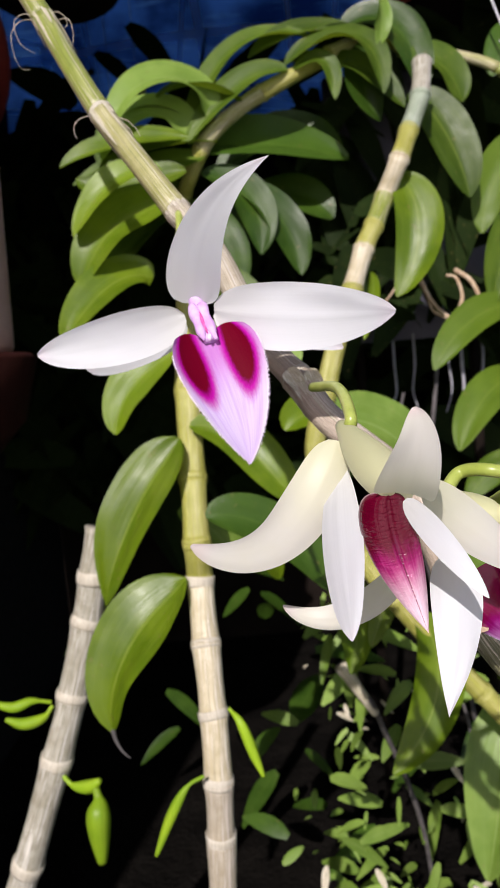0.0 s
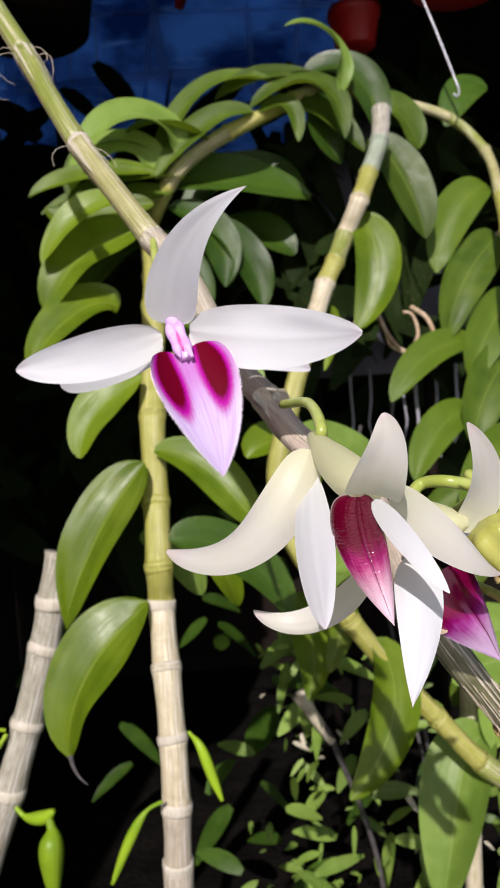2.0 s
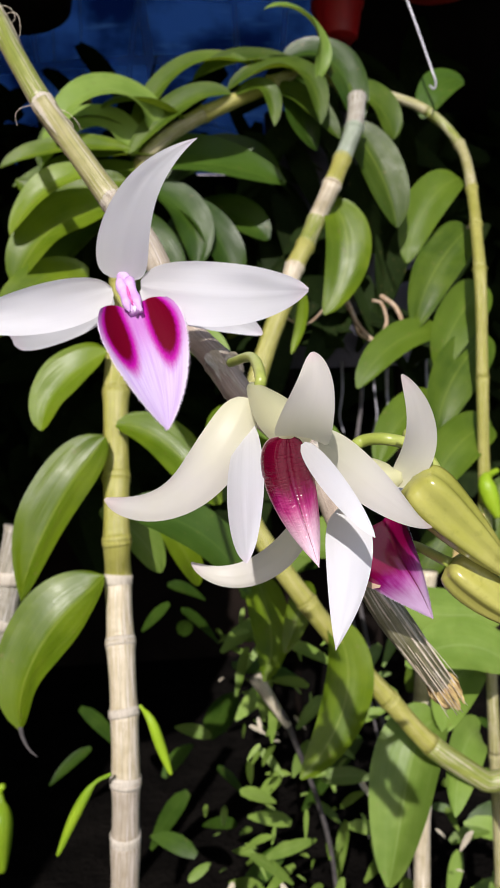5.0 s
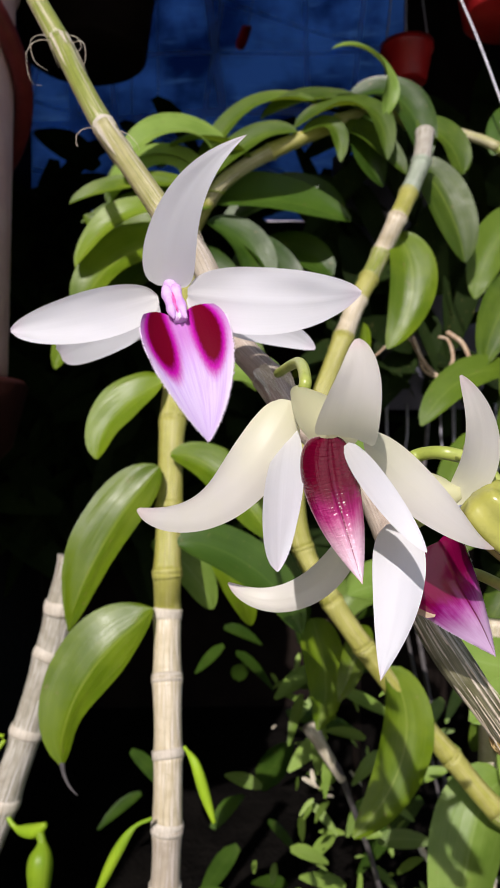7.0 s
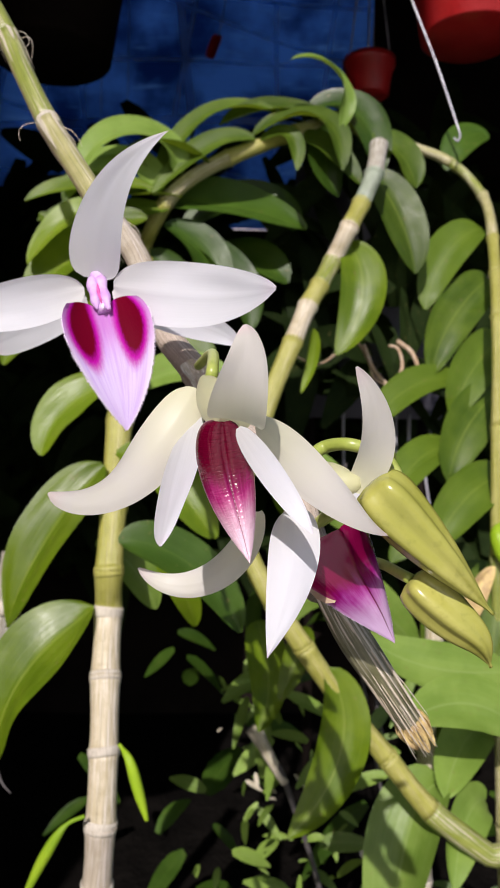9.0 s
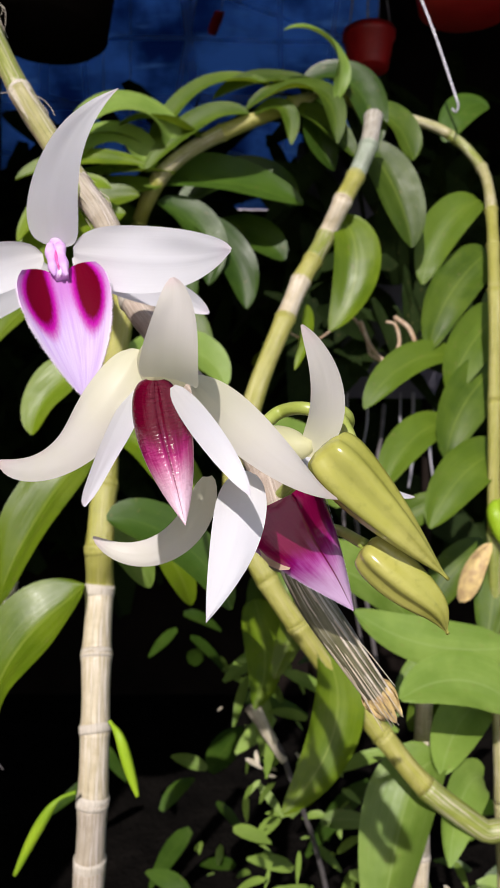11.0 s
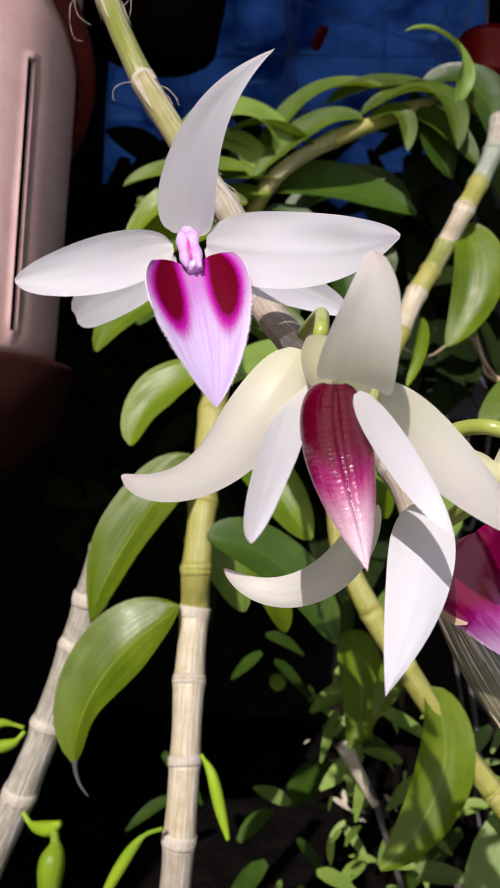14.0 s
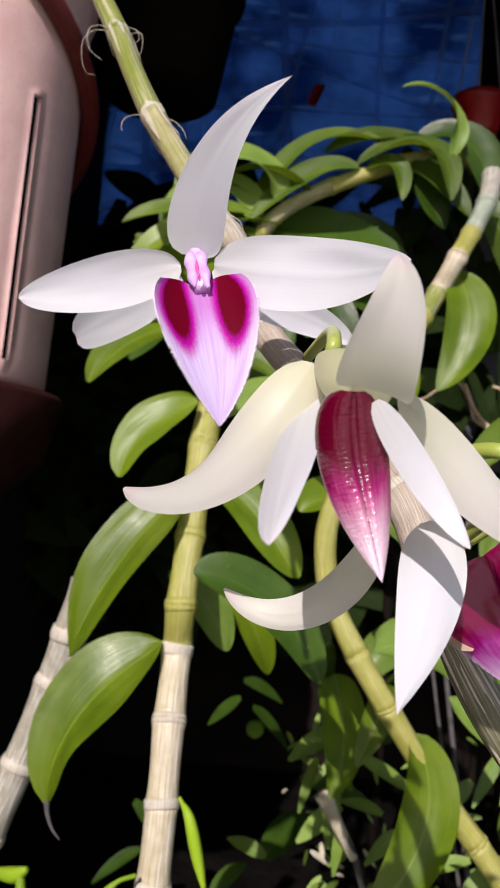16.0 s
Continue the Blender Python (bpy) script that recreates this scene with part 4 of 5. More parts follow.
# ================= arching cane behind =================
arch, aline = cane("arching_cane", [(0.1487, 0.5827, 0.8599), (0.1423, 0.5679, 0.8326), (0.1330, 0.5673, 0.8099), (0.1211, 0.5480, 0.7862), (0.1102, 0.5537, 0.7630), (0.0990, 0.5386, 0.7417), (0.0906, 0.5332, 0.7268), (0.0795, 0.5230, 0.6999), (0.0648, 0.5121, 0.6641), (0.0544, 0.5040, 0.6326), (0.0447, 0.4978, 0.5986), (0.0491, 0.4935, 0.5624), (0.0662, 0.4838, 0.5309), (0.0845, 0.4794, 0.5041), (0.1135, 0.4842, 0.4636), (0.1383, 0.4844, 0.4340), (0.1647, 0.4803, 0.4032), (0.1986, 0.4773, 0.3784), (0.2292, 0.4746, 0.3561), (0.2892, 0.4746, 0.1500), (0.3192, 0.4746, -0.0100)],
                   0.0070, [0.0, (0.1423, 0.5679, 0.8326), (0.1330, 0.5673, 0.8099), (0.1211, 0.5480, 0.7862), (0.1102, 0.5537, 0.7630), (0.0990, 0.5386, 0.7417), (0.0906, 0.5332, 0.7268), (0.0795, 0.5230, 0.6999), (0.0544, 0.5040, 0.6326), (0.0491, 0.4935, 0.5624), (0.0662, 0.4838, 0.5309), (0.0845, 0.4794, 0.5041), (0.1135, 0.4842, 0.4636), (0.1383, 0.4844, 0.4340), (0.1647, 0.4803, 0.4032), 0.9, 1.0],
                   [CANE_GREY, CANE_SHADED, CANE_YELLOW, CANE_WHITE, CANE_GREEN, CANE_YELLOW, CANE_WHITE, CANE_YELLOW, CANE_YELLOW, CANE_YELLOW, CANE_YELLOW, CANE_YELLOW, CANE_YELLOW, CANE_YELLOW, CANE_GREEN, CANE_GREEN],
                   "arching yellow-green orchid cane with white sheathed joints and hanging leaves", ring=1.06)
leaf(arch, [(0.1208, 0.5613, 0.7785), (0.1358, 0.5487, 0.7627), (0.1350, 0.5373, 0.7207), (0.1111, 0.5383, 0.6935)], 0.0327, turn=0, fold=0.06)
leaf(arch, [(0.1465, 0.6154, 0.8511), (0.1611, 0.6068, 0.8363), (0.1764, 0.5968, 0.7998), (0.1811, 0.5955, 0.7659)], 0.0396, LEAF_DEEP_SHADED, turn=0)
leaf(arch, [(0.1500, 0.6261, 0.8794), (0.1694, 0.6268, 0.8847), (0.1852, 0.6286, 0.8667), (0.1890, 0.6302, 0.8452)], 0.0334, LEAF_DEEP_SHADED, turn=0)
leaf(arch, [(0.0943, 0.5357, 0.7113), (0.0986, 0.5406, 0.7007), (0.0947, 0.5432, 0.6817), (0.0870, 0.5391, 0.6664)], 0.0089, turn=10)
leaf(arch, [(0.0531, 0.4986, 0.6167), (0.0785, 0.5039, 0.6184), (0.1060, 0.5113, 0.6035), (0.1148, 0.5158, 0.5731)], 0.0395, LEAF_PALE, turn=0)
leaf(arch, [(0.0280, 0.5465, 0.6083), (0.0457, 0.5507, 0.6305), (0.0732, 0.5642, 0.6121), (0.0811, 0.5879, 0.5768)], 0.0331, turn=0)
leaf(arch, [(0.0865, 0.5017, 0.5120), (0.0887, 0.5072, 0.5042), (0.0809, 0.5043, 0.4849), (0.0712, 0.4974, 0.4644)], 0.0178, turn=0)
leaf(arch, [(0.0978, 0.4790, 0.4908), (0.1190, 0.4765, 0.4683), (0.1112, 0.4686, 0.4266), (0.0747, 0.4610, 0.3964)], 0.0311, turn=0)
leaf(arch, [(0.0610, 0.5884, 0.4958), (0.0636, 0.5759, 0.4830), (0.0754, 0.5510, 0.4577), (0.0597, 0.5327, 0.4322)], 0.0298, turn=0)
leaf(arch, [(0.0807, 0.5220, 0.5268), (0.1059, 0.5364, 0.5396), (0.1487, 0.5541, 0.5208), (0.1811, 0.5721, 0.4772)], 0.0389, LEAF_PALE, turn=0)
leaf(arch, [(0.0828, 0.6073, 0.4871), (0.0927, 0.6132, 0.5289), (0.1368, 0.6278, 0.5162), (0.1869, 0.6461, 0.4804)], 0.0344, LEAF_PALE, turn=0)

# ================= leaves of the crown that arches over =================
crown, cline = cane("leafy_crown_cane", [(-0.0342, 0.5027, 0.6439), (-0.0301, 0.5349, 0.7171), (-0.0365, 0.6388, 0.7859), (-0.0271, 0.6322, 0.8103), (-0.0099, 0.6257, 0.8354), (0.0191, 0.6297, 0.8585), (0.0553, 0.6325, 0.8762), (0.0966, 0.6477, 0.8984), (0.1332, 0.6621, 0.9133), (0.1541, 0.6594, 0.9015)],
                    0.0066, [0.0, 0.14, 0.28, 0.42, 0.56, 0.70, 0.84, 1.0], [CANE_STRAW, CANE_YELLOW], "thin orchid cane arching under long curved leaves")
leaf(crown, [(0.0761, 0.6377, 0.9058), (0.0380, 0.6419, 0.9247), (-0.0040, 0.6331, 0.9052), (-0.0263, 0.6212, 0.8403)], 0.0258, LEAF_DEEP_SHADED, turn=0, hint=(0.1, -0.6, 0.8))
leaf(crown, [(0.0541, 0.6286, 0.8846), (0.0896, 0.6278, 0.9126), (0.1271, 0.6147, 0.9049), (0.1242, 0.6031, 0.8485)], 0.0291, LEAF_DEEP_SHADED, turn=0, hint=(0.1, -0.6, 0.8))
leaf(crown, [(0.1010, 0.6511, 0.9155), (0.1321, 0.6412, 0.9295), (0.1576, 0.6305, 0.9045), (0.1578, 0.6208, 0.8510)], 0.0366, LEAF_IN_SHADE, turn=0)
leaf(crown, [(-0.0192, 0.6280, 0.8477), (-0.0524, 0.6274, 0.8725), (-0.0871, 0.6210, 0.8663), (-0.0950, 0.6121, 0.8181)], 0.0272, LEAF_DEEP_SHADED, turn=0, hint=(0.0, -0.5, 0.85))
leaf(crown, [(-0.0038, 0.6249, 0.8313), (-0.0364, 0.6205, 0.8363), (-0.0763, 0.6131, 0.8249), (-0.1160, 0.6100, 0.8045)], 0.0228, LEAF_DEEP_SHADED, turn=0, hint=(0.0, -0.6, 0.8))
leaf(crown, [(-0.0148, 0.6230, 0.8209), (-0.0492, 0.6168, 0.8157), (-0.0813, 0.6098, 0.8063), (-0.1092, 0.6048, 0.7796)], 0.0290, LEAF_DEEP_SHADED, turn=0)
leaf(crown, [(0.0558, 0.6279, 0.8807), (0.0304, 0.6232, 0.8840), (0.0032, 0.6205, 0.8673), (-0.0276, 0.6135, 0.8288)], 0.0245, LEAF_DEEP_SHADED, turn=0)
leaf(crown, [(0.0601, 0.6278, 0.8808), (0.0829, 0.6244, 0.8942), (0.0933, 0.6215, 0.8786), (0.0892, 0.6166, 0.8520)], 0.0163, LEAF_DEEP_SHADED, turn=0)
leaf(crown, [(-0.0262, 0.6356, 0.8294), (0.0167, 0.6488, 0.8389), (0.0613, 0.6594, 0.8342), (0.1032, 0.6681, 0.8205)], 0.0478, LEAF_IN_SHADE, turn=0)
leaf(crown, [(-0.0187, 0.6321, 0.8103), (0.0110, 0.6360, 0.8031), (0.0322, 0.6368, 0.7784), (0.0231, 0.6305, 0.7434)], 0.0348, LEAF_IN_SHADE, turn=0)
leaf(crown, [(0.0061, 0.6409, 0.7995), (0.0369, 0.6442, 0.7879), (0.0548, 0.6440, 0.7584), (0.0544, 0.6378, 0.7253)], 0.0331, LEAF_IN_SHADE, turn=0)
leaf(crown, [(-0.0342, 0.6388, 0.7860), (-0.0626, 0.6512, 0.7874), (-0.0951, 0.6585, 0.7604), (-0.1233, 0.6636, 0.7225)], 0.0452, LEAF_IN_SHADE, turn=0)
leaf(crown, [(-0.0346, 0.6159, 0.7197), (-0.0096, 0.6165, 0.7248), (0.0123, 0.6124, 0.7043), (0.0211, 0.6051, 0.6707)], 0.0405, LEAF_DEEP_SHADED, turn=0)
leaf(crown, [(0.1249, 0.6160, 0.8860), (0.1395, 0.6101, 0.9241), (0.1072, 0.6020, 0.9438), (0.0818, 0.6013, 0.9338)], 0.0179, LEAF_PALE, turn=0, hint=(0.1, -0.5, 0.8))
leaf(crown, [(0.0740, 0.6460, 0.8889), (0.1118, 0.6345, 0.8913), (0.1258, 0.6240, 0.8656), (0.1419, 0.6194, 0.8418)], 0.0250, LEAF_DEEP_SHADED, turn=0)

leaf(crown, [(0.0960, 0.6799, 0.8233), (0.0718, 0.6978, 0.8650), (0.0262, 0.7001, 0.8569), (-0.0100, 0.7014, 0.8240)], 0.0465, LEAF_IN_SHADE, turn=0)
leaf(crown, [(0.0873, 0.6776, 0.7748), (0.0609, 0.6922, 0.8057), (0.0239, 0.6974, 0.8060), (-0.0063, 0.6970, 0.7666)], 0.0453, LEAF_IN_SHADE, turn=0)
leaf(crown, [(0.0191, 0.6297, 0.8585), (-0.0009, 0.6213, 0.8713), (-0.0213, 0.6170, 0.8773), (-0.0465, 0.6149, 0.8653)], 0.0286, LEAF_DEEP_SHADED, turn=10, hint=(0.1, -0.6, 0.8))
leaf(crown, [(0.1141, 0.6483, 0.9036), (0.0989, 0.6454, 0.9173), (0.0606, 0.6409, 0.9214), (0.0262, 0.6365, 0.8956)], 0.0267, LEAF_DEEP_SHADED, turn=-8, hint=(0.1, -0.6, 0.8))
leaf(crown, [(0.1312, 0.6486, 0.9068), (0.1113, 0.6380, 0.8805), (0.1096, 0.6341, 0.8594), (0.1268, 0.6355, 0.8384)], 0.0308, LEAF_IN_SHADE, turn=0)
leaf(crown, [(-0.0341, 0.6396, 0.7903), (-0.0088, 0.6347, 0.7644), (0.0034, 0.6354, 0.7389), (-0.0079, 0.6345, 0.7036)], 0.0412, LEAF_IN_SHADE, turn=0)
leaf(crown, [(-0.0335, 0.6412, 0.7991), (-0.0677, 0.6422, 0.8036), (-0.1017, 0.6453, 0.7856), (-0.1301, 0.6454, 0.7529)], 0.0391, LEAF_DEEP_SHADED, turn=0)
leaf(crown, [(-0.0242, 0.6193, 0.8300), (-0.0263, 0.6175, 0.8624), (-0.0747, 0.6120, 0.8659), (-0.0890, 0.5906, 0.8171)], 0.0323, LEAF_PALE, turn=0, hint=(0.0, -0.75, 0.65))

leaf(crown, [(-0.0057, 0.6224, 0.8493), (-0.0073, 0.6095, 0.8877), (-0.0686, 0.5889, 0.8805), (-0.0790, 0.5832, 0.8336)], 0.0330, LEAF_PALE, turn=0, hint=(0.0, -0.75, 0.65))
leaf(crown, [(-0.0231, 0.5969, 0.8270), (-0.0555, 0.5923, 0.8325), (-0.0961, 0.5883, 0.8246), (-0.1189, 0.5837, 0.8111)], 0.0259, LEAF, turn=0, hint=(0.0, -0.7, 0.7))
leaf(crown, [(-0.0278, 0.5925, 0.8031), (-0.0602, 0.5899, 0.7984), (-0.0843, 0.5792, 0.7803), (-0.1079, 0.5835, 0.8029)], 0.0291, LEAF, turn=0, hint=(0.0, -0.8, 0.5))
leaf(crown, [(-0.0323, 0.5523, 0.7779), (-0.0629, 0.5487, 0.7659), (-0.0861, 0.5379, 0.7611), (-0.1036, 0.5420, 0.7189)], 0.0446, LEAF, turn=0, hint=(-0.2, -0.8, 0.5))

# ================= canes and leaves at the far side =================
side, sline = cane("side_cane", [(0.1495, 0.6589, 0.8990), (0.1766, 0.6708, 0.9003), (0.1995, 0.6691, 0.8943), (0.2248, 0.6663, 0.8835), (0.2475, 0.6617, 0.8623), (0.2519, 0.6304, 0.8224), (0.2325, 0.5582, 0.7279), (0.2284, 0.5448, 0.6492), (0.2266, 0.5392, 0.5762), (0.2305, 0.5428, 0.4677), (0.2508, 0.5678, 0.1155), (0.2438, 0.5578, -0.0100)],
                    0.0046, [0.0, 0.04, 0.085, 0.13, 0.19, 0.235, 0.28, 0.36, 0.45, 0.54, 0.64, 0.75, 0.88, 1.0],
                    [CANE_STRAW, CANE_STRAW, CANE_GREEN, CANE_STRAW, CANE_YELLOW, CANE_YELLOW, CANE_YELLOW, CANE_YELLOW, CANE_GREEN], "drooping yellowish orchid cane with a row of oval leaves", ring=1.2)
leaf(side, [(0.2488, 0.6402, 0.8155), (0.2292, 0.6290, 0.8125), (0.2014, 0.6237, 0.7810), (0.1948, 0.6168, 0.7418)], 0.0352, LEAF_DEEP_SHADED, turn=0.3, fold=0.06)
leaf(side, [(0.2532, 0.6323, 0.7721), (0.2372, 0.6197, 0.7616), (0.2037, 0.6089, 0.7291), (0.1948, 0.5979, 0.6861)], 0.0375, LEAF_DEEP_SHADED, turn=-7.9, fold=0.06)
leaf(side, [(0.2570, 0.6180, 0.7243), (0.2428, 0.6016, 0.7061), (0.2150, 0.5894, 0.6871), (0.2071, 0.5794, 0.6500)], 0.0363, LEAF_DEEP_SHADED, turn=-7.9, fold=0.06)
leaf(side, [(0.2536, 0.6026, 0.6814), (0.2337, 0.5825, 0.6641), (0.2044, 0.5694, 0.6426), (0.1982, 0.5583, 0.6035)], 0.0388, LEAF_DEEP_SHADED, turn=-8.0, fold=0.06)
leaf(side, [(0.2200, 0.6042, 0.6830), (0.1910, 0.5909, 0.6892), (0.1587, 0.5788, 0.6713), (0.1409, 0.5705, 0.6407)], 0.0283, LEAF_DEEP_SHADED, turn=-1.1, fold=0.06)
leaf(side, [(0.2113, 0.5899, 0.6308), (0.1892, 0.5751, 0.6329), (0.1627, 0.5620, 0.6131), (0.1510, 0.5531, 0.5820)], 0.0310, LEAF_DEEP_SHADED, turn=7.9, fold=0.06)
leaf(side, [(0.2438, 0.5664, 0.6092), (0.2211, 0.5514, 0.6100), (0.1923, 0.5374, 0.5871), (0.1790, 0.5290, 0.5578)], 0.0349, LEAF_DEEP_SHADED, turn=-3.7, fold=0.06)
leaf(side, [(0.2695, 0.6835, 0.9124), (0.2509, 0.6790, 0.9184), (0.2344, 0.6689, 0.8976), (0.2244, 0.6645, 0.8745)], 0.0339, LEAF_IN_SHADE, turn=0.1, fold=0.06)
leaf(side, [(0.1990, 0.5579, 0.5753), (0.1814, 0.5569, 0.5705), (0.1636, 0.5550, 0.5619), (0.1540, 0.5505, 0.5463)], 0.0219, LEAF_DEEP_SHADED, turn=-7.5, fold=0.06)
leaf(side, [(0.2480, 0.5552, 0.5704), (0.2352, 0.5463, 0.5389), (0.2245, 0.5373, 0.5079), (0.2183, 0.5282, 0.4776)], 0.0291, LEAF_DEEP_SHADED, turn=8.0, fold=0.06)
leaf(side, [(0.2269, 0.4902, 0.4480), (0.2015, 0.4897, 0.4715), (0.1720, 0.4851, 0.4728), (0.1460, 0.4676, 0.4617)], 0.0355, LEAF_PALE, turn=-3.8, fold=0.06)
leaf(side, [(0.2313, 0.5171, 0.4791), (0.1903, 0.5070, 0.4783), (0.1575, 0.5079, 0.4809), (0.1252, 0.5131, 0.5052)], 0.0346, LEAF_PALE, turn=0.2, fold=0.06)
leaf(side, [(0.2331, 0.5898, 0.4675), (0.2131, 0.5818, 0.4532), (0.1894, 0.5742, 0.4202), (0.1767, 0.5744, 0.4004)], 0.0284, LEAF_DEEP_SHADED, turn=5.5, fold=0.06)
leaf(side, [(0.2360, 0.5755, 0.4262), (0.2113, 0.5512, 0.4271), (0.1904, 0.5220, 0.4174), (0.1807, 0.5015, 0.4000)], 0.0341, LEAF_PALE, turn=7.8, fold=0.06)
leaf(side, [(0.2455, 0.6036, 0.5365), (0.2228, 0.5952, 0.5285), (0.1985, 0.5873, 0.5089), (0.1896, 0.5881, 0.4769)], 0.0293, LEAF_DEEP_SHADED, turn=-2.6, fold=0.06)
dead, dline = cane("dry_cane", [(0.1868, 0.5500, 0.5025), (0.1848, 0.5500, 0.4784), (0.1820, 0.5500, 0.4501), (0.1780, 0.5520, 0.2251), (0.1760, 0.5540, -0.0100)], 0.0068, [0.0, 0.10, 0.22, 0.36, 0.52, 0.70, 1.0],
                   [CANE_WHITE, CANE_WHITE, CANE_GREY], "short pale dry cane standing among the leaves", ring=1.06, ring_mat=RING, ring_h=0.3)
part("dry_leaf", blade([(0.2031, 0.5350, 0.5058), (0.2054, 0.5300, 0.5224), (0.2109, 0.5280, 0.5381), (0.2219, 0.5300, 0.5474)], 0.0150, (0.1, -0.9, 0.3), 0.4, 0.6, cup=0.15, wave=0.12, nu=14, nv=8), HUSK, side, "curled peach-brown dry leaf")
sprout(side, [(0.2370, 0.5412, 0.5770), (0.2251, 0.5320, 0.5725), (0.2266, 0.5282, 0.5597), (0.2309, 0.5244, 0.5450)], 0.0134, 0.2)

# ================= aerial roots, wire, sticks =================
roots = thing("aerial_roots", (0.1718, 0.6209, 0.7007), "curled brown aerial roots hanging from the canes", "roots")
for pts, r in (([(0.1461, 0.6234, 0.7131), (0.1533, 0.6140, 0.6915), (0.1643, 0.6047, 0.6792), (0.1743, 0.6082, 0.6924), (0.1747, 0.6225, 0.7096), (0.1669, 0.6232, 0.7130)], 0.0019),
               ([(0.1744, 0.6236, 0.7164), (0.1826, 0.6106, 0.7058), (0.1875, 0.6074, 0.6910), (0.1872, 0.6183, 0.6875)], 0.0022),
               ([(0.1643, 0.6041, 0.6771), (0.1530, 0.6128, 0.6851), (0.1494, 0.6211, 0.7001), (0.1384, 0.6298, 0.7174), (0.1031, 0.5612, 0.6898), (0.0746, 0.5233, 0.6937)], 0.0013),
               ([(0.1890, 0.6129, 0.6887), (0.2126, 0.6206, 0.7033), (0.2410, 0.6300, 0.7582), (0.2551, 0.6331, 0.7766)], 0.0014)):
    part("root", curl(pts, r, 10, 8, 0.7), ROOT, roots)

wire = thing("hanging_wire", (0.2300, 0.6515, 0.9075), "thin pale wire hooked round a drooping cane", "wire")
part("strand", curl([(0.1697, 0.6743, 1.0946), (0.1953, 0.6627, 1.0147), (0.2125, 0.6571, 0.9654), (0.2287, 0.6489, 0.9087), (0.2307, 0.6451, 0.8965), (0.2269, 0.6391, 0.8889), (0.2235, 0.6389, 0.8916)], 0.0010, 8, 8, 0.9), WIRE, wire)
leaf(arch, [(0.1830, 0.5209, 0.4020), (0.1569, 0.5081, 0.4036), (0.1518, 0.4934, 0.3580), (0.1342, 0.4815, 0.3058)], 0.0475, LEAF_PALE, turn=10, hint=(-0.3, -0.7, 0.6), fold=0.14)
leaf(arch, [(0.2171, 0.5298, 0.3854), (0.2060, 0.5169, 0.3978), (0.1855, 0.4932, 0.3866), (0.1772, 0.4704, 0.3583)], 0.0275, LEAF_PALE, turn=-10)

for k, pts in enumerate((
    [(0.1662, 0.8292, 0.6127), (0.1608, 0.8227, 0.5905), (0.1683, 0.8135, 0.5577), (0.1614, 0.7957, 0.4970), (0.2290, 0.7821, 0.1024), (0.2234, 0.7752, -0.0100)],
    [(0.2137, 0.8692, 0.6566), (0.2064, 0.8557, 0.6107), (0.1929, 0.8388, 0.5534), (0.1780, 0.8252, 0.5074), (0.2408, 0.8200, 0.1027), (0.2353, 0.8135, -0.0100)],
)):
    st = thing("dry_stick", pts[0], "dry greyish stem standing in the undergrowth", "stem", "dry stems in the undergrowth")
    part("stem", curl(pts, 0.0018 + 0.0008 * (k % 3), 8, 8, 1.0), TWIG, st)

stub = thing("dry_stub", (0.0596, 0.6200, 0.4030), "short pale pinkish stub of a dry cane in the undergrowth", "stem")
part("stem", curl([(0.0641, 0.6200, 0.3961), (0.0754, 0.6200, 0.3753), (0.0876, 0.6200, 0.3546), (0.1300, 0.6700, 0.2000), (0.1350, 0.6700, -0.0100)], 0.0026, 8, 8, 0.8), TWIG, stub)
part("dry_end", curl([(0.0595, 0.6180, 0.4037), (0.0708, 0.6180, 0.3840), (0.0856, 0.6180, 0.3591)], 0.0066, 8, 12, 0.5), SHEATH_PALE, stub, "pale papery end")

# ================= hanging pot =================
pot_c = Vector((-0.2860, 0.6100, 0.8350))
pot = thing("hanging_pot", pot_c, "pink plastic orchid pot with long slots, hung in the sun", "flower pot")
PR, PH, PB = 0.112, 0.355, 0.6830
bm = bmesh.new()
SEG = 96
def pot_radius(h):
    return PR * (0.93 + 0.10 * h / PH)
levels = [PH * h for h in (0.0, 0.016, 0.048, 0.08, 0.32, 0.60, 0.62, 0.80, 0.912, 0.92, 1.0)]
def slot(i, h):
    return (i % 12) == 5 and (0.048 < h / PH < 0.608)
ring_o, ring_i = [], []
for h in levels:
    r = pot_radius(h) + (0.004 if h > 0.918 * PH else 0.0) - (0.002 if h < 0.001 else 0)
    ring_o.append([bm.verts.new((pot_c.x + r * math.cos(2 * math.pi * i / SEG), pot_c.y + r * math.sin(2 * math.pi * i / SEG), PB + h)) for i in range(SEG)])
    r -= 0.0035
    ring_i.append([bm.verts.new((pot_c.x + r * math.cos(2 * math.pi * i / SEG), pot_c.y + r * math.sin(2 * math.pi * i / SEG), PB + max(h, 0.003))) for i in range(SEG)])
for k in range(len(levels) - 1):
    hm = (levels[k] + levels[k + 1]) / 2
    for i in range(SEG):
        j = (i + 1) % SEG
        if slot(i, hm):
            if not slot(i - 1, hm):
                bm.faces.new((ring_o[k][i], ring_o[k + 1][i], ring_i[k + 1][i], ring_i[k][i]))
            if not slot(i + 1, hm):
                bm.faces.new((ring_o[k][j], ring_i[k][j], ring_i[k + 1][j], ring_o[k + 1][j]))
            continue
        bm.faces.new((ring_o[k][i], ring_o[k][j], ring_o[k + 1][j], ring_o[k + 1][i]))
        bm.faces.new((ring_i[k][j], ring_i[k][i], ring_i[k + 1][i], ring_i[k + 1][j]))
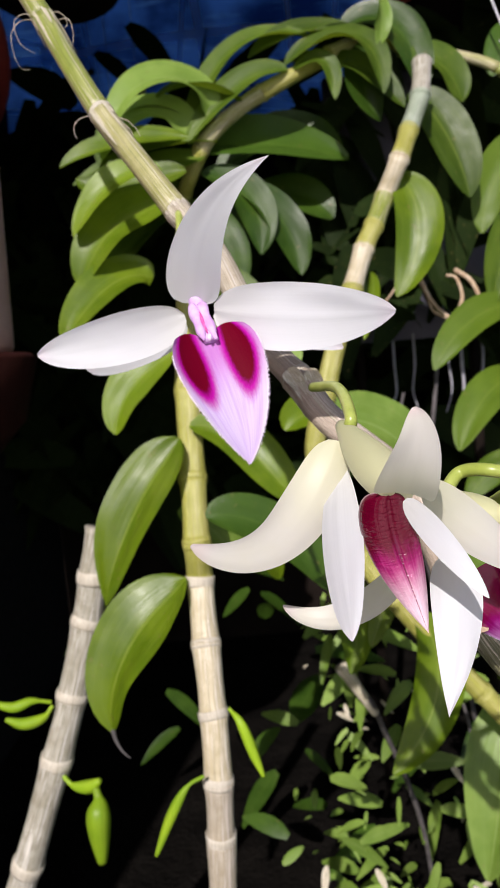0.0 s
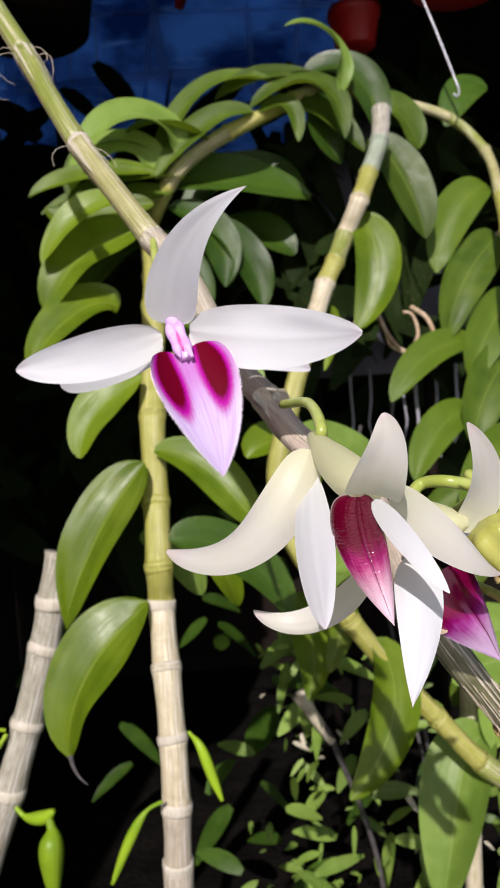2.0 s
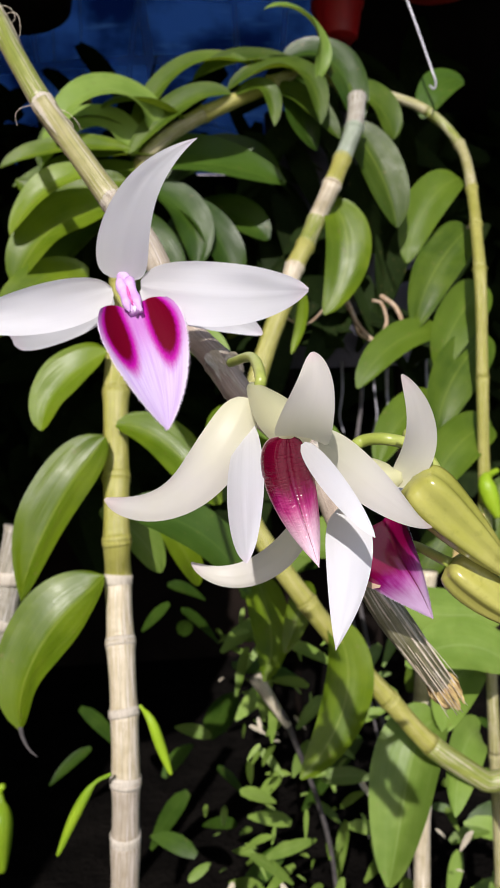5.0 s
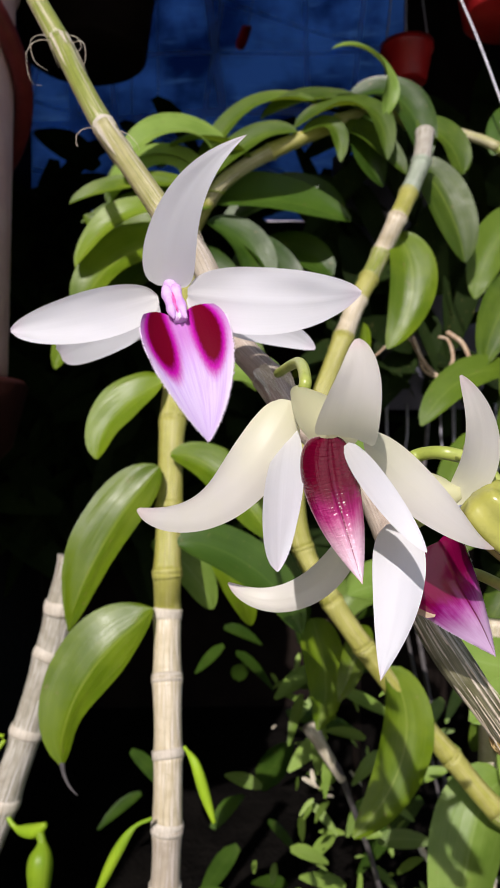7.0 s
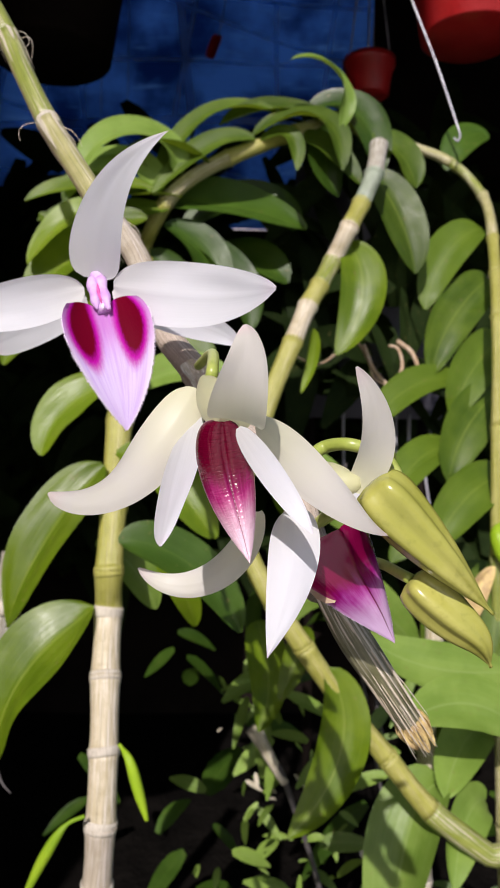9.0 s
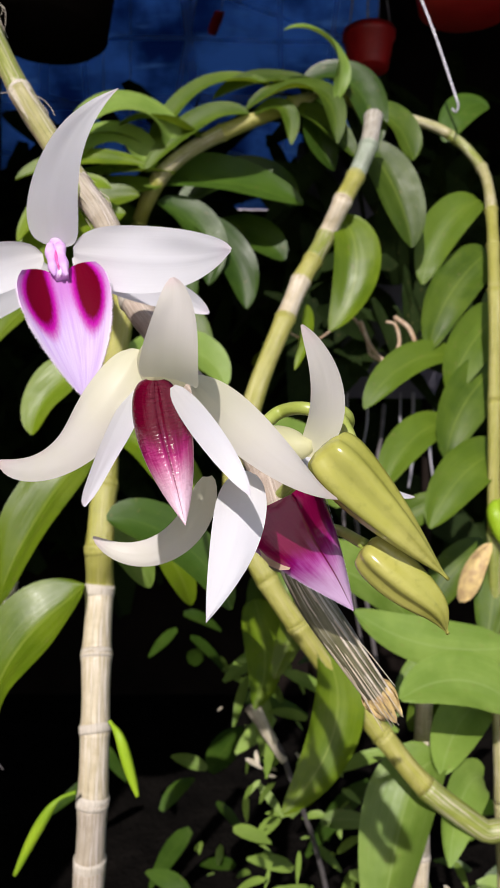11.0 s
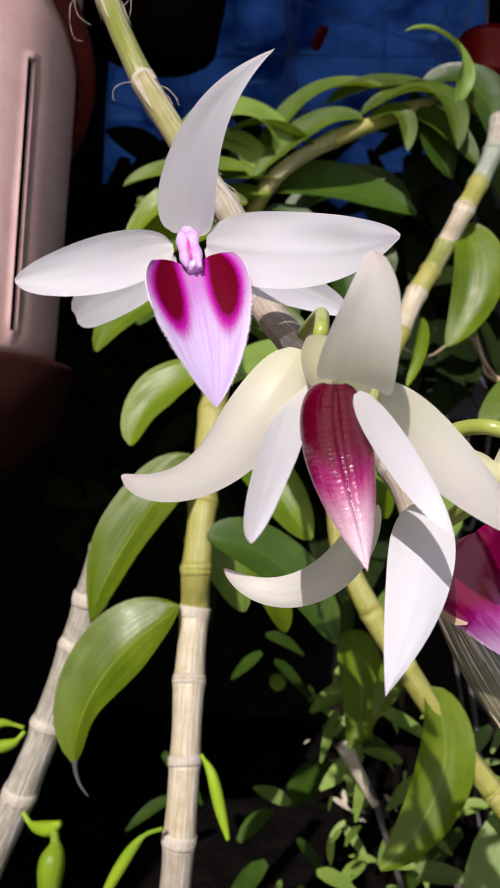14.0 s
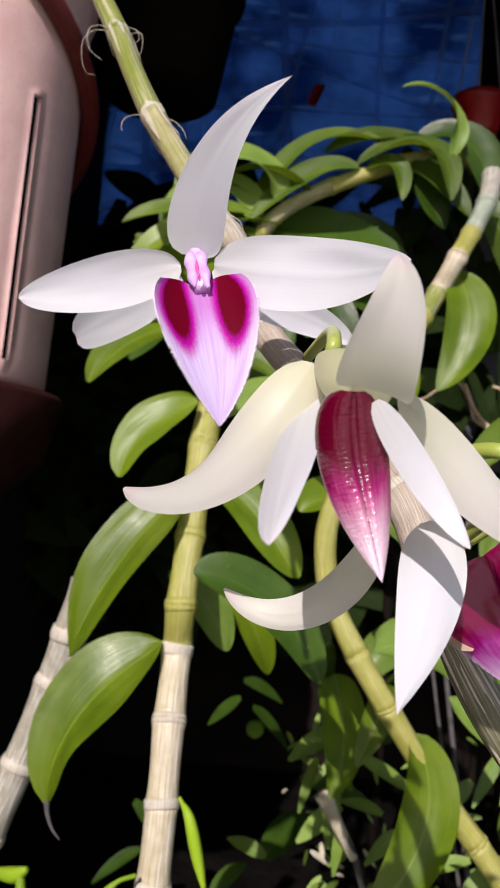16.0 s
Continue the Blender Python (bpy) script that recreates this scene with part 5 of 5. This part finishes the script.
for i in range(SEG):
    j = (i + 1) % SEG
    bm.faces.new((ring_o[-1][i], ring_o[-1][j], ring_i[-1][j], ring_i[-1][i]))
bm.faces.new(ring_o[0][::-1])
bm.faces.new(ring_i[0])
part("pot_body", bm, POT, pot)
fill = bmesh.new()
bmesh.ops.create_cone(fill, cap_ends=True, segments=40, radius1=PR * 0.82, radius2=PR * 0.9, depth=0.31)
bmesh.ops.translate(fill, verts=fill.verts, vec=(pot_c.x, pot_c.y, PB + 0.168))
part("potting_bark", fill, SOIL, pot, "dark bark filling the pot")
for a in (0.4, 2.5, 4.6):
    p0 = Vector((pot_c.x + PR * 1.04 * math.cos(a), pot_c.y + PR * 1.04 * math.sin(a), PB + PH - 0.002))
    part("hanger", curl([p0, p0.lerp(Vector((pot_c.x, pot_c.y, 1.13)), 0.5), Vector((pot_c.x, pot_c.y, 1.13))], 0.0011, 6, 6, 1.0), WIRE, pot)
part("hook", curl([Vector((pot_c.x, pot_c.y, 1.125)), Vector((pot_c.x, pot_c.y + 0.03, 1.120)), Vector((pot_c.x, 0.66, 1.124))], 0.0016, 8, 6, 1.0), WIRE, pot)

arc = []
for i in range(12):
    a = radians(-75 + 150 * i / 11)
    arc.append(Vector((pot_c.x + PR * 1.07 * math.cos(a), pot_c.y + PR * 1.07 * math.sin(a), PB + PH * (0.94 - 0.46 * i / 11))))
bowl = bmesh.new()
prof = [(0.25, -0.100), (0.66, -0.090), (0.96, -0.055), (1.08, -0.006), (1.05, -0.001), (0.60, -0.008)]
rings = [[bowl.verts.new((pot_c.x + PR * a * math.cos(2 * math.pi * i / 64), pot_c.y + PR * a * math.sin(2 * math.pi * i / 64), PB + b)) for i in range(64)] for a, b in prof]
for r0, r1 in zip(rings, rings[1:]):
    for i in range(64):
        bowl.faces.new((r0[i], r0[(i + 1) % 64], r1[(i + 1) % 64], r1[i]))
bowl.faces.new(rings[0][::-1])
bowl.faces.new(rings[-1])
part("saucer", bowl, MAROON, pot, "dark brown plastic saucer under the pot")
part("strap", curl(arc, 0.0088, 4, 10, 0.8), STRAP, pot, "dark red strap slung round the pot")

# ================= things in the shade behind =================
def round_pot(place, r, h, material, label):
    ob = thing("plastic_pot", place, label, "flower pot", "pots in the shade")
    c = Vector(place)
    prof = [(0.70, 0.0), (0.74, 0.02), (0.93, 0.8), (1.0, 0.82), (1.0, 1.0), (0.93, 1.0), (0.88, 0.8), (0.66, 0.06)]
    bm = bmesh.new()
    seg = 40
    rings = [[bm.verts.new(c + Vector((r * a * math.cos(2 * math.pi * i / seg), r * a * math.sin(2 * math.pi * i / seg), h * b))) for i in range(seg)] for a, b in prof]
    for r0, r1 in zip(rings, rings[1:]):
        for i in range(seg):
            j = (i + 1) % seg
            bm.faces.new((r0[i], r0[j], r1[j], r1[i]))
    bm.faces.new(rings[0][::-1])
    bm.faces.new(rings[-1])
    part("pot_body", bm, material, ob)
    p1 = c + Vector((0, 0, h))
    for a in (0.3, 2.4, 4.5):
        q = c + Vector((r * 0.97 * math.cos(a), r * 0.97 * math.sin(a), h * 0.95))
        part("hanger", curl([q, q.lerp(p1 + Vector((0, 0, 0.2)), 0.5), p1 + Vector((0, 0, 0.2)), Vector((c.x, c.y, 1.085 + (c.y - 0.62) * 0.95))], 0.001, 6, 5, 1.0), WIRE, ob)
    return ob


round_pot((0.2511, 0.6818, 0.9993), 0.060, 0.095, RED, "red plastic hanging pot in the shade")
round_pot((0.1945, 0.8715, 1.0358), 0.030, 0.042, RED, "small dark red hanging pot in the shade")
round_pot((-0.1730, 0.8825, 1.0750), 0.094, 0.150, NEAR_BLACK, "black plastic hanging pot in the shade")

# added panel that stands in for the pale wall glimpsed between leaves
board = thing("grey_panel", (0.232, 1.05, 0.0), "grey panel standing in for the pale wall between leaves", "board")
bm = box(bmesh.new(), (0.128, 1.05, 0.673), (0.337, 1.062, 1.024))
bmesh.ops.bevel(bm, geom=bm.edges[:], offset=0.003, segments=2, affect="EDGES")
for x in (0.148, 0.307):
    part("leg", box(bmesh.new(), (x, 1.064, -0.01), (x + 0.012, 1.076, 1.004)), NEAR_BLACK, board)
part("plank", bm, PANEL, board)
for top, end in (((-0.1969, 1.7107, 1.3107), (-0.1905, 1.7007, 1.2499)), ((-0.2553, 1.7009, 1.2324), (-0.2509, 1.6936, 1.1878))):
    top, end = Vector(top), Vector(end)
    tag = thing("yellow_tag", top, "yellow plastic strip hanging before the blue sheet", "tag", "yellow strips")
    part("strip", blade([top, top.lerp(end, 0.3), top.lerp(end, 0.7), end], 0.0282, low=0.1, high=0.1, nu=8, nv=4), YELLOW, tag)
    up = Vector((top.x, top.y, 1.085 + (top.y - 0.62) * 0.95))
    part("string", curl([top, top.lerp(up, 0.5), up], 0.0008, 6, 5, 1.0), WIRE, tag)

tag2 = thing("red_tag", (0.0013, 1.5334, 1.4475), "small faded red strip hanging before the blue sheet", "tag")
part("strip", blade([(0.0098, 1.5334, 1.4715), (0.0049, 1.5335, 1.4560), (-0.0024, 1.5334, 1.4414), (-0.0072, 1.5334, 1.4236)], 0.0231, low=0.1, high=0.1, nu=8, nv=4), RED, tag2)
part("string", curl([(0.0098, 1.5335, 1.4702), (0.0252, 1.5454, 1.5680), (0.0434, 1.5570, 1.7199), (0.0552, 1.5675, 1.9817)], 0.0008, 6, 5, 1.0), WIRE, tag2)

strands = thing("hanging_roots", (0.2717, 1.0450, 0.6296), "thin grey roots hanging from the edge of a grey panel", "roots")
for pts, r in (([(0.1973, 1.0480, 0.6800), (0.1966, 1.0440, 0.6415), (0.1971, 1.0420, 0.6058), (0.1913, 1.0400, 0.5904)], 0.0022),
               ([(0.2253, 1.0480, 0.6800), (0.2245, 1.0440, 0.6400), (0.2194, 1.0420, 0.6046), (0.2244, 1.0400, 0.5806)], 0.0018),
               ([(0.2712, 1.0480, 0.6800), (0.2702, 1.0440, 0.6377), (0.2723, 1.0420, 0.6018), (0.2626, 1.0400, 0.5705)], 0.0016),
               ([(0.2889, 1.0480, 0.6800), (0.2879, 1.0440, 0.6367), (0.2884, 1.0420, 0.6009), (0.2811, 1.0400, 0.5495)], 0.0026),
               ([(0.3181, 1.0480, 0.6800), (0.3169, 1.0440, 0.6352), (0.3110, 1.0420, 0.5997), (0.3168, 1.0400, 0.5515)], 0.0022),
               ([(0.3465, 1.0480, 0.6800), (0.3453, 1.0440, 0.6338), (0.3483, 1.0420, 0.5977), (0.3369, 1.0400, 0.5704)], 0.0024)):
    part("root", curl(pts, r, 8, 6, 0.7), ROOT_GREY, strands)

# ================= shaded foliage behind, undergrowth =================
def clump(name, label, category, count, sampler, size, material, seed, nu=5):
    r = random.Random(seed)
    verts, faces, uvs = [], [], []
    for _ in range(count):
        c = Vector(sampler(r))
        if c.y > 1.3 and 0.02 < c.x < 0.44 and 0.5 < c.z and r.random() < 0.72:
            continue
        L = size[0] + (size[1] - size[0]) * r.random() ** 1.6
        w = L * r.uniform(0.22, 0.4)
        d = Vector((r.uniform(-1, 1), r.uniform(-0.7, 0.5), r.uniform(-0.9, 0.6))).normalized()
        n = Vector((r.uniform(-0.5, 0.5), -0.7, r.uniform(0.2, 1.0)))
        n = (n - d * n.dot(d)).normalized()
        s = d.cross(n)
        droop = r.uniform(0.1, 0.4) * L
        o = len(verts)
        for i in range(nu + 1):
            t = i / nu
            e = min(max(t, 0.03), 0.97)
            hw = w * (e ** 0.5 * (1 - e) ** 0.7) * 1.1
            p = c + d * L * (t - 0.5) - Vector((0, 0, droop * t * t))
            for k in (-1, 0, 1):
                verts.append(p + s * hw * k + n * (0.18 * hw * abs(k)))
                uvs.append((t, (k + 1) / 2))
        for i in range(nu):
            for k in range(2):
                a = o + i * 3 + k
                faces.append((a, a + 1, a + 4, a + 3))
    me = bpy.data.meshes.new(name)
    me.from_pydata([tuple(v) for v in verts], [], faces)
    lay = me.uv_layers.new(name="uv")
    for l in me.loops:
        lay.data[l.index].uv = uvs[l.vertex_index]
    me.materials.append(material)
    for p in me.polygons:
        p.use_smooth = True
    return tagged(new(name, me), label, category, kind="stuff")


# these leaves carry their shade in the near-black colour
clump("shaded_foliage", "background leaves with deep shade put into their near-black colour", "foliage", 1700,
      lambda r: (r.uniform(-1.2, 1.4), r.uniform(1.48, 1.66), r.uniform(0.42, 1.15) if r.random() < 0.95 else r.uniform(1.08, 1.3)), (0.125, 0.27), LEAF_BLACK_SHADE, 3)
clump("undergrowth", "small bright leaves of low plants in dappled sun", "undergrowth", 110,
      lambda r: (lambda a: (0.05 + 0.085 * abs(r.gauss(0, 1)), 0.68 + 0.06 * r.gauss(0, 1), a))(r.uniform(0.02, 0.42)), (0.010, 0.062), LEAF_PALE, 7)
clump("undergrowth", "scattered small green leaves near the soil", "undergrowth", 50,
      lambda r: (r.uniform(0.05, 0.5), 0.72 + 0.07 * r.gauss(0, 1), r.uniform(0.0, 0.28)), (0.015, 0.085), LEAF_PALE, 11)
clump("shaded_foliage", "leaves before a grey panel, coloured near-black for shade", "foliage", 120,
      lambda r: (r.uniform(0.098, 0.367), r.uniform(0.93, 1.02), r.uniform(0.70, 1.054)), (0.07, 0.15), LEAF_BLACK_SHADE, 21)
clump("undergrowth", "small leaves of low plants dotted with sun", "undergrowth", 46,
      lambda r: (r.uniform(0.0, 0.14), 0.70 + 0.05 * r.gauss(0, 1), r.uniform(0.05, 0.43)), (0.008, 0.046), LEAF_PALE, 31)
clump("undergrowth", "low leaves with the shade of the canes put into their colour", "undergrowth", 26,
      lambda r: (r.uniform(-0.05, 0.45), 0.86 + 0.05 * r.gauss(0, 1), r.uniform(0.02, 0.48)), (0.04, 0.09), LEAF_IN_SHADE, 41)
clump("undergrowth", "dim leaves with deep shade put into their colour", "undergrowth", 6,
      lambda r: (r.uniform(-0.30, 0.0), 1.0 + 0.06 * r.gauss(0, 1), r.uniform(0.10, 0.40)), (0.03, 0.07), LEAF_IN_SHADE, 51)
clump("undergrowth", "pale dry leaf scraps caught among the low plants", "undergrowth", 34,
      lambda r: (r.uniform(0.03, 0.26), 0.66 + 0.04 * r.gauss(0, 1), r.uniform(0.06, 0.40)), (0.006, 0.026), SHEATH_PALE, 61)
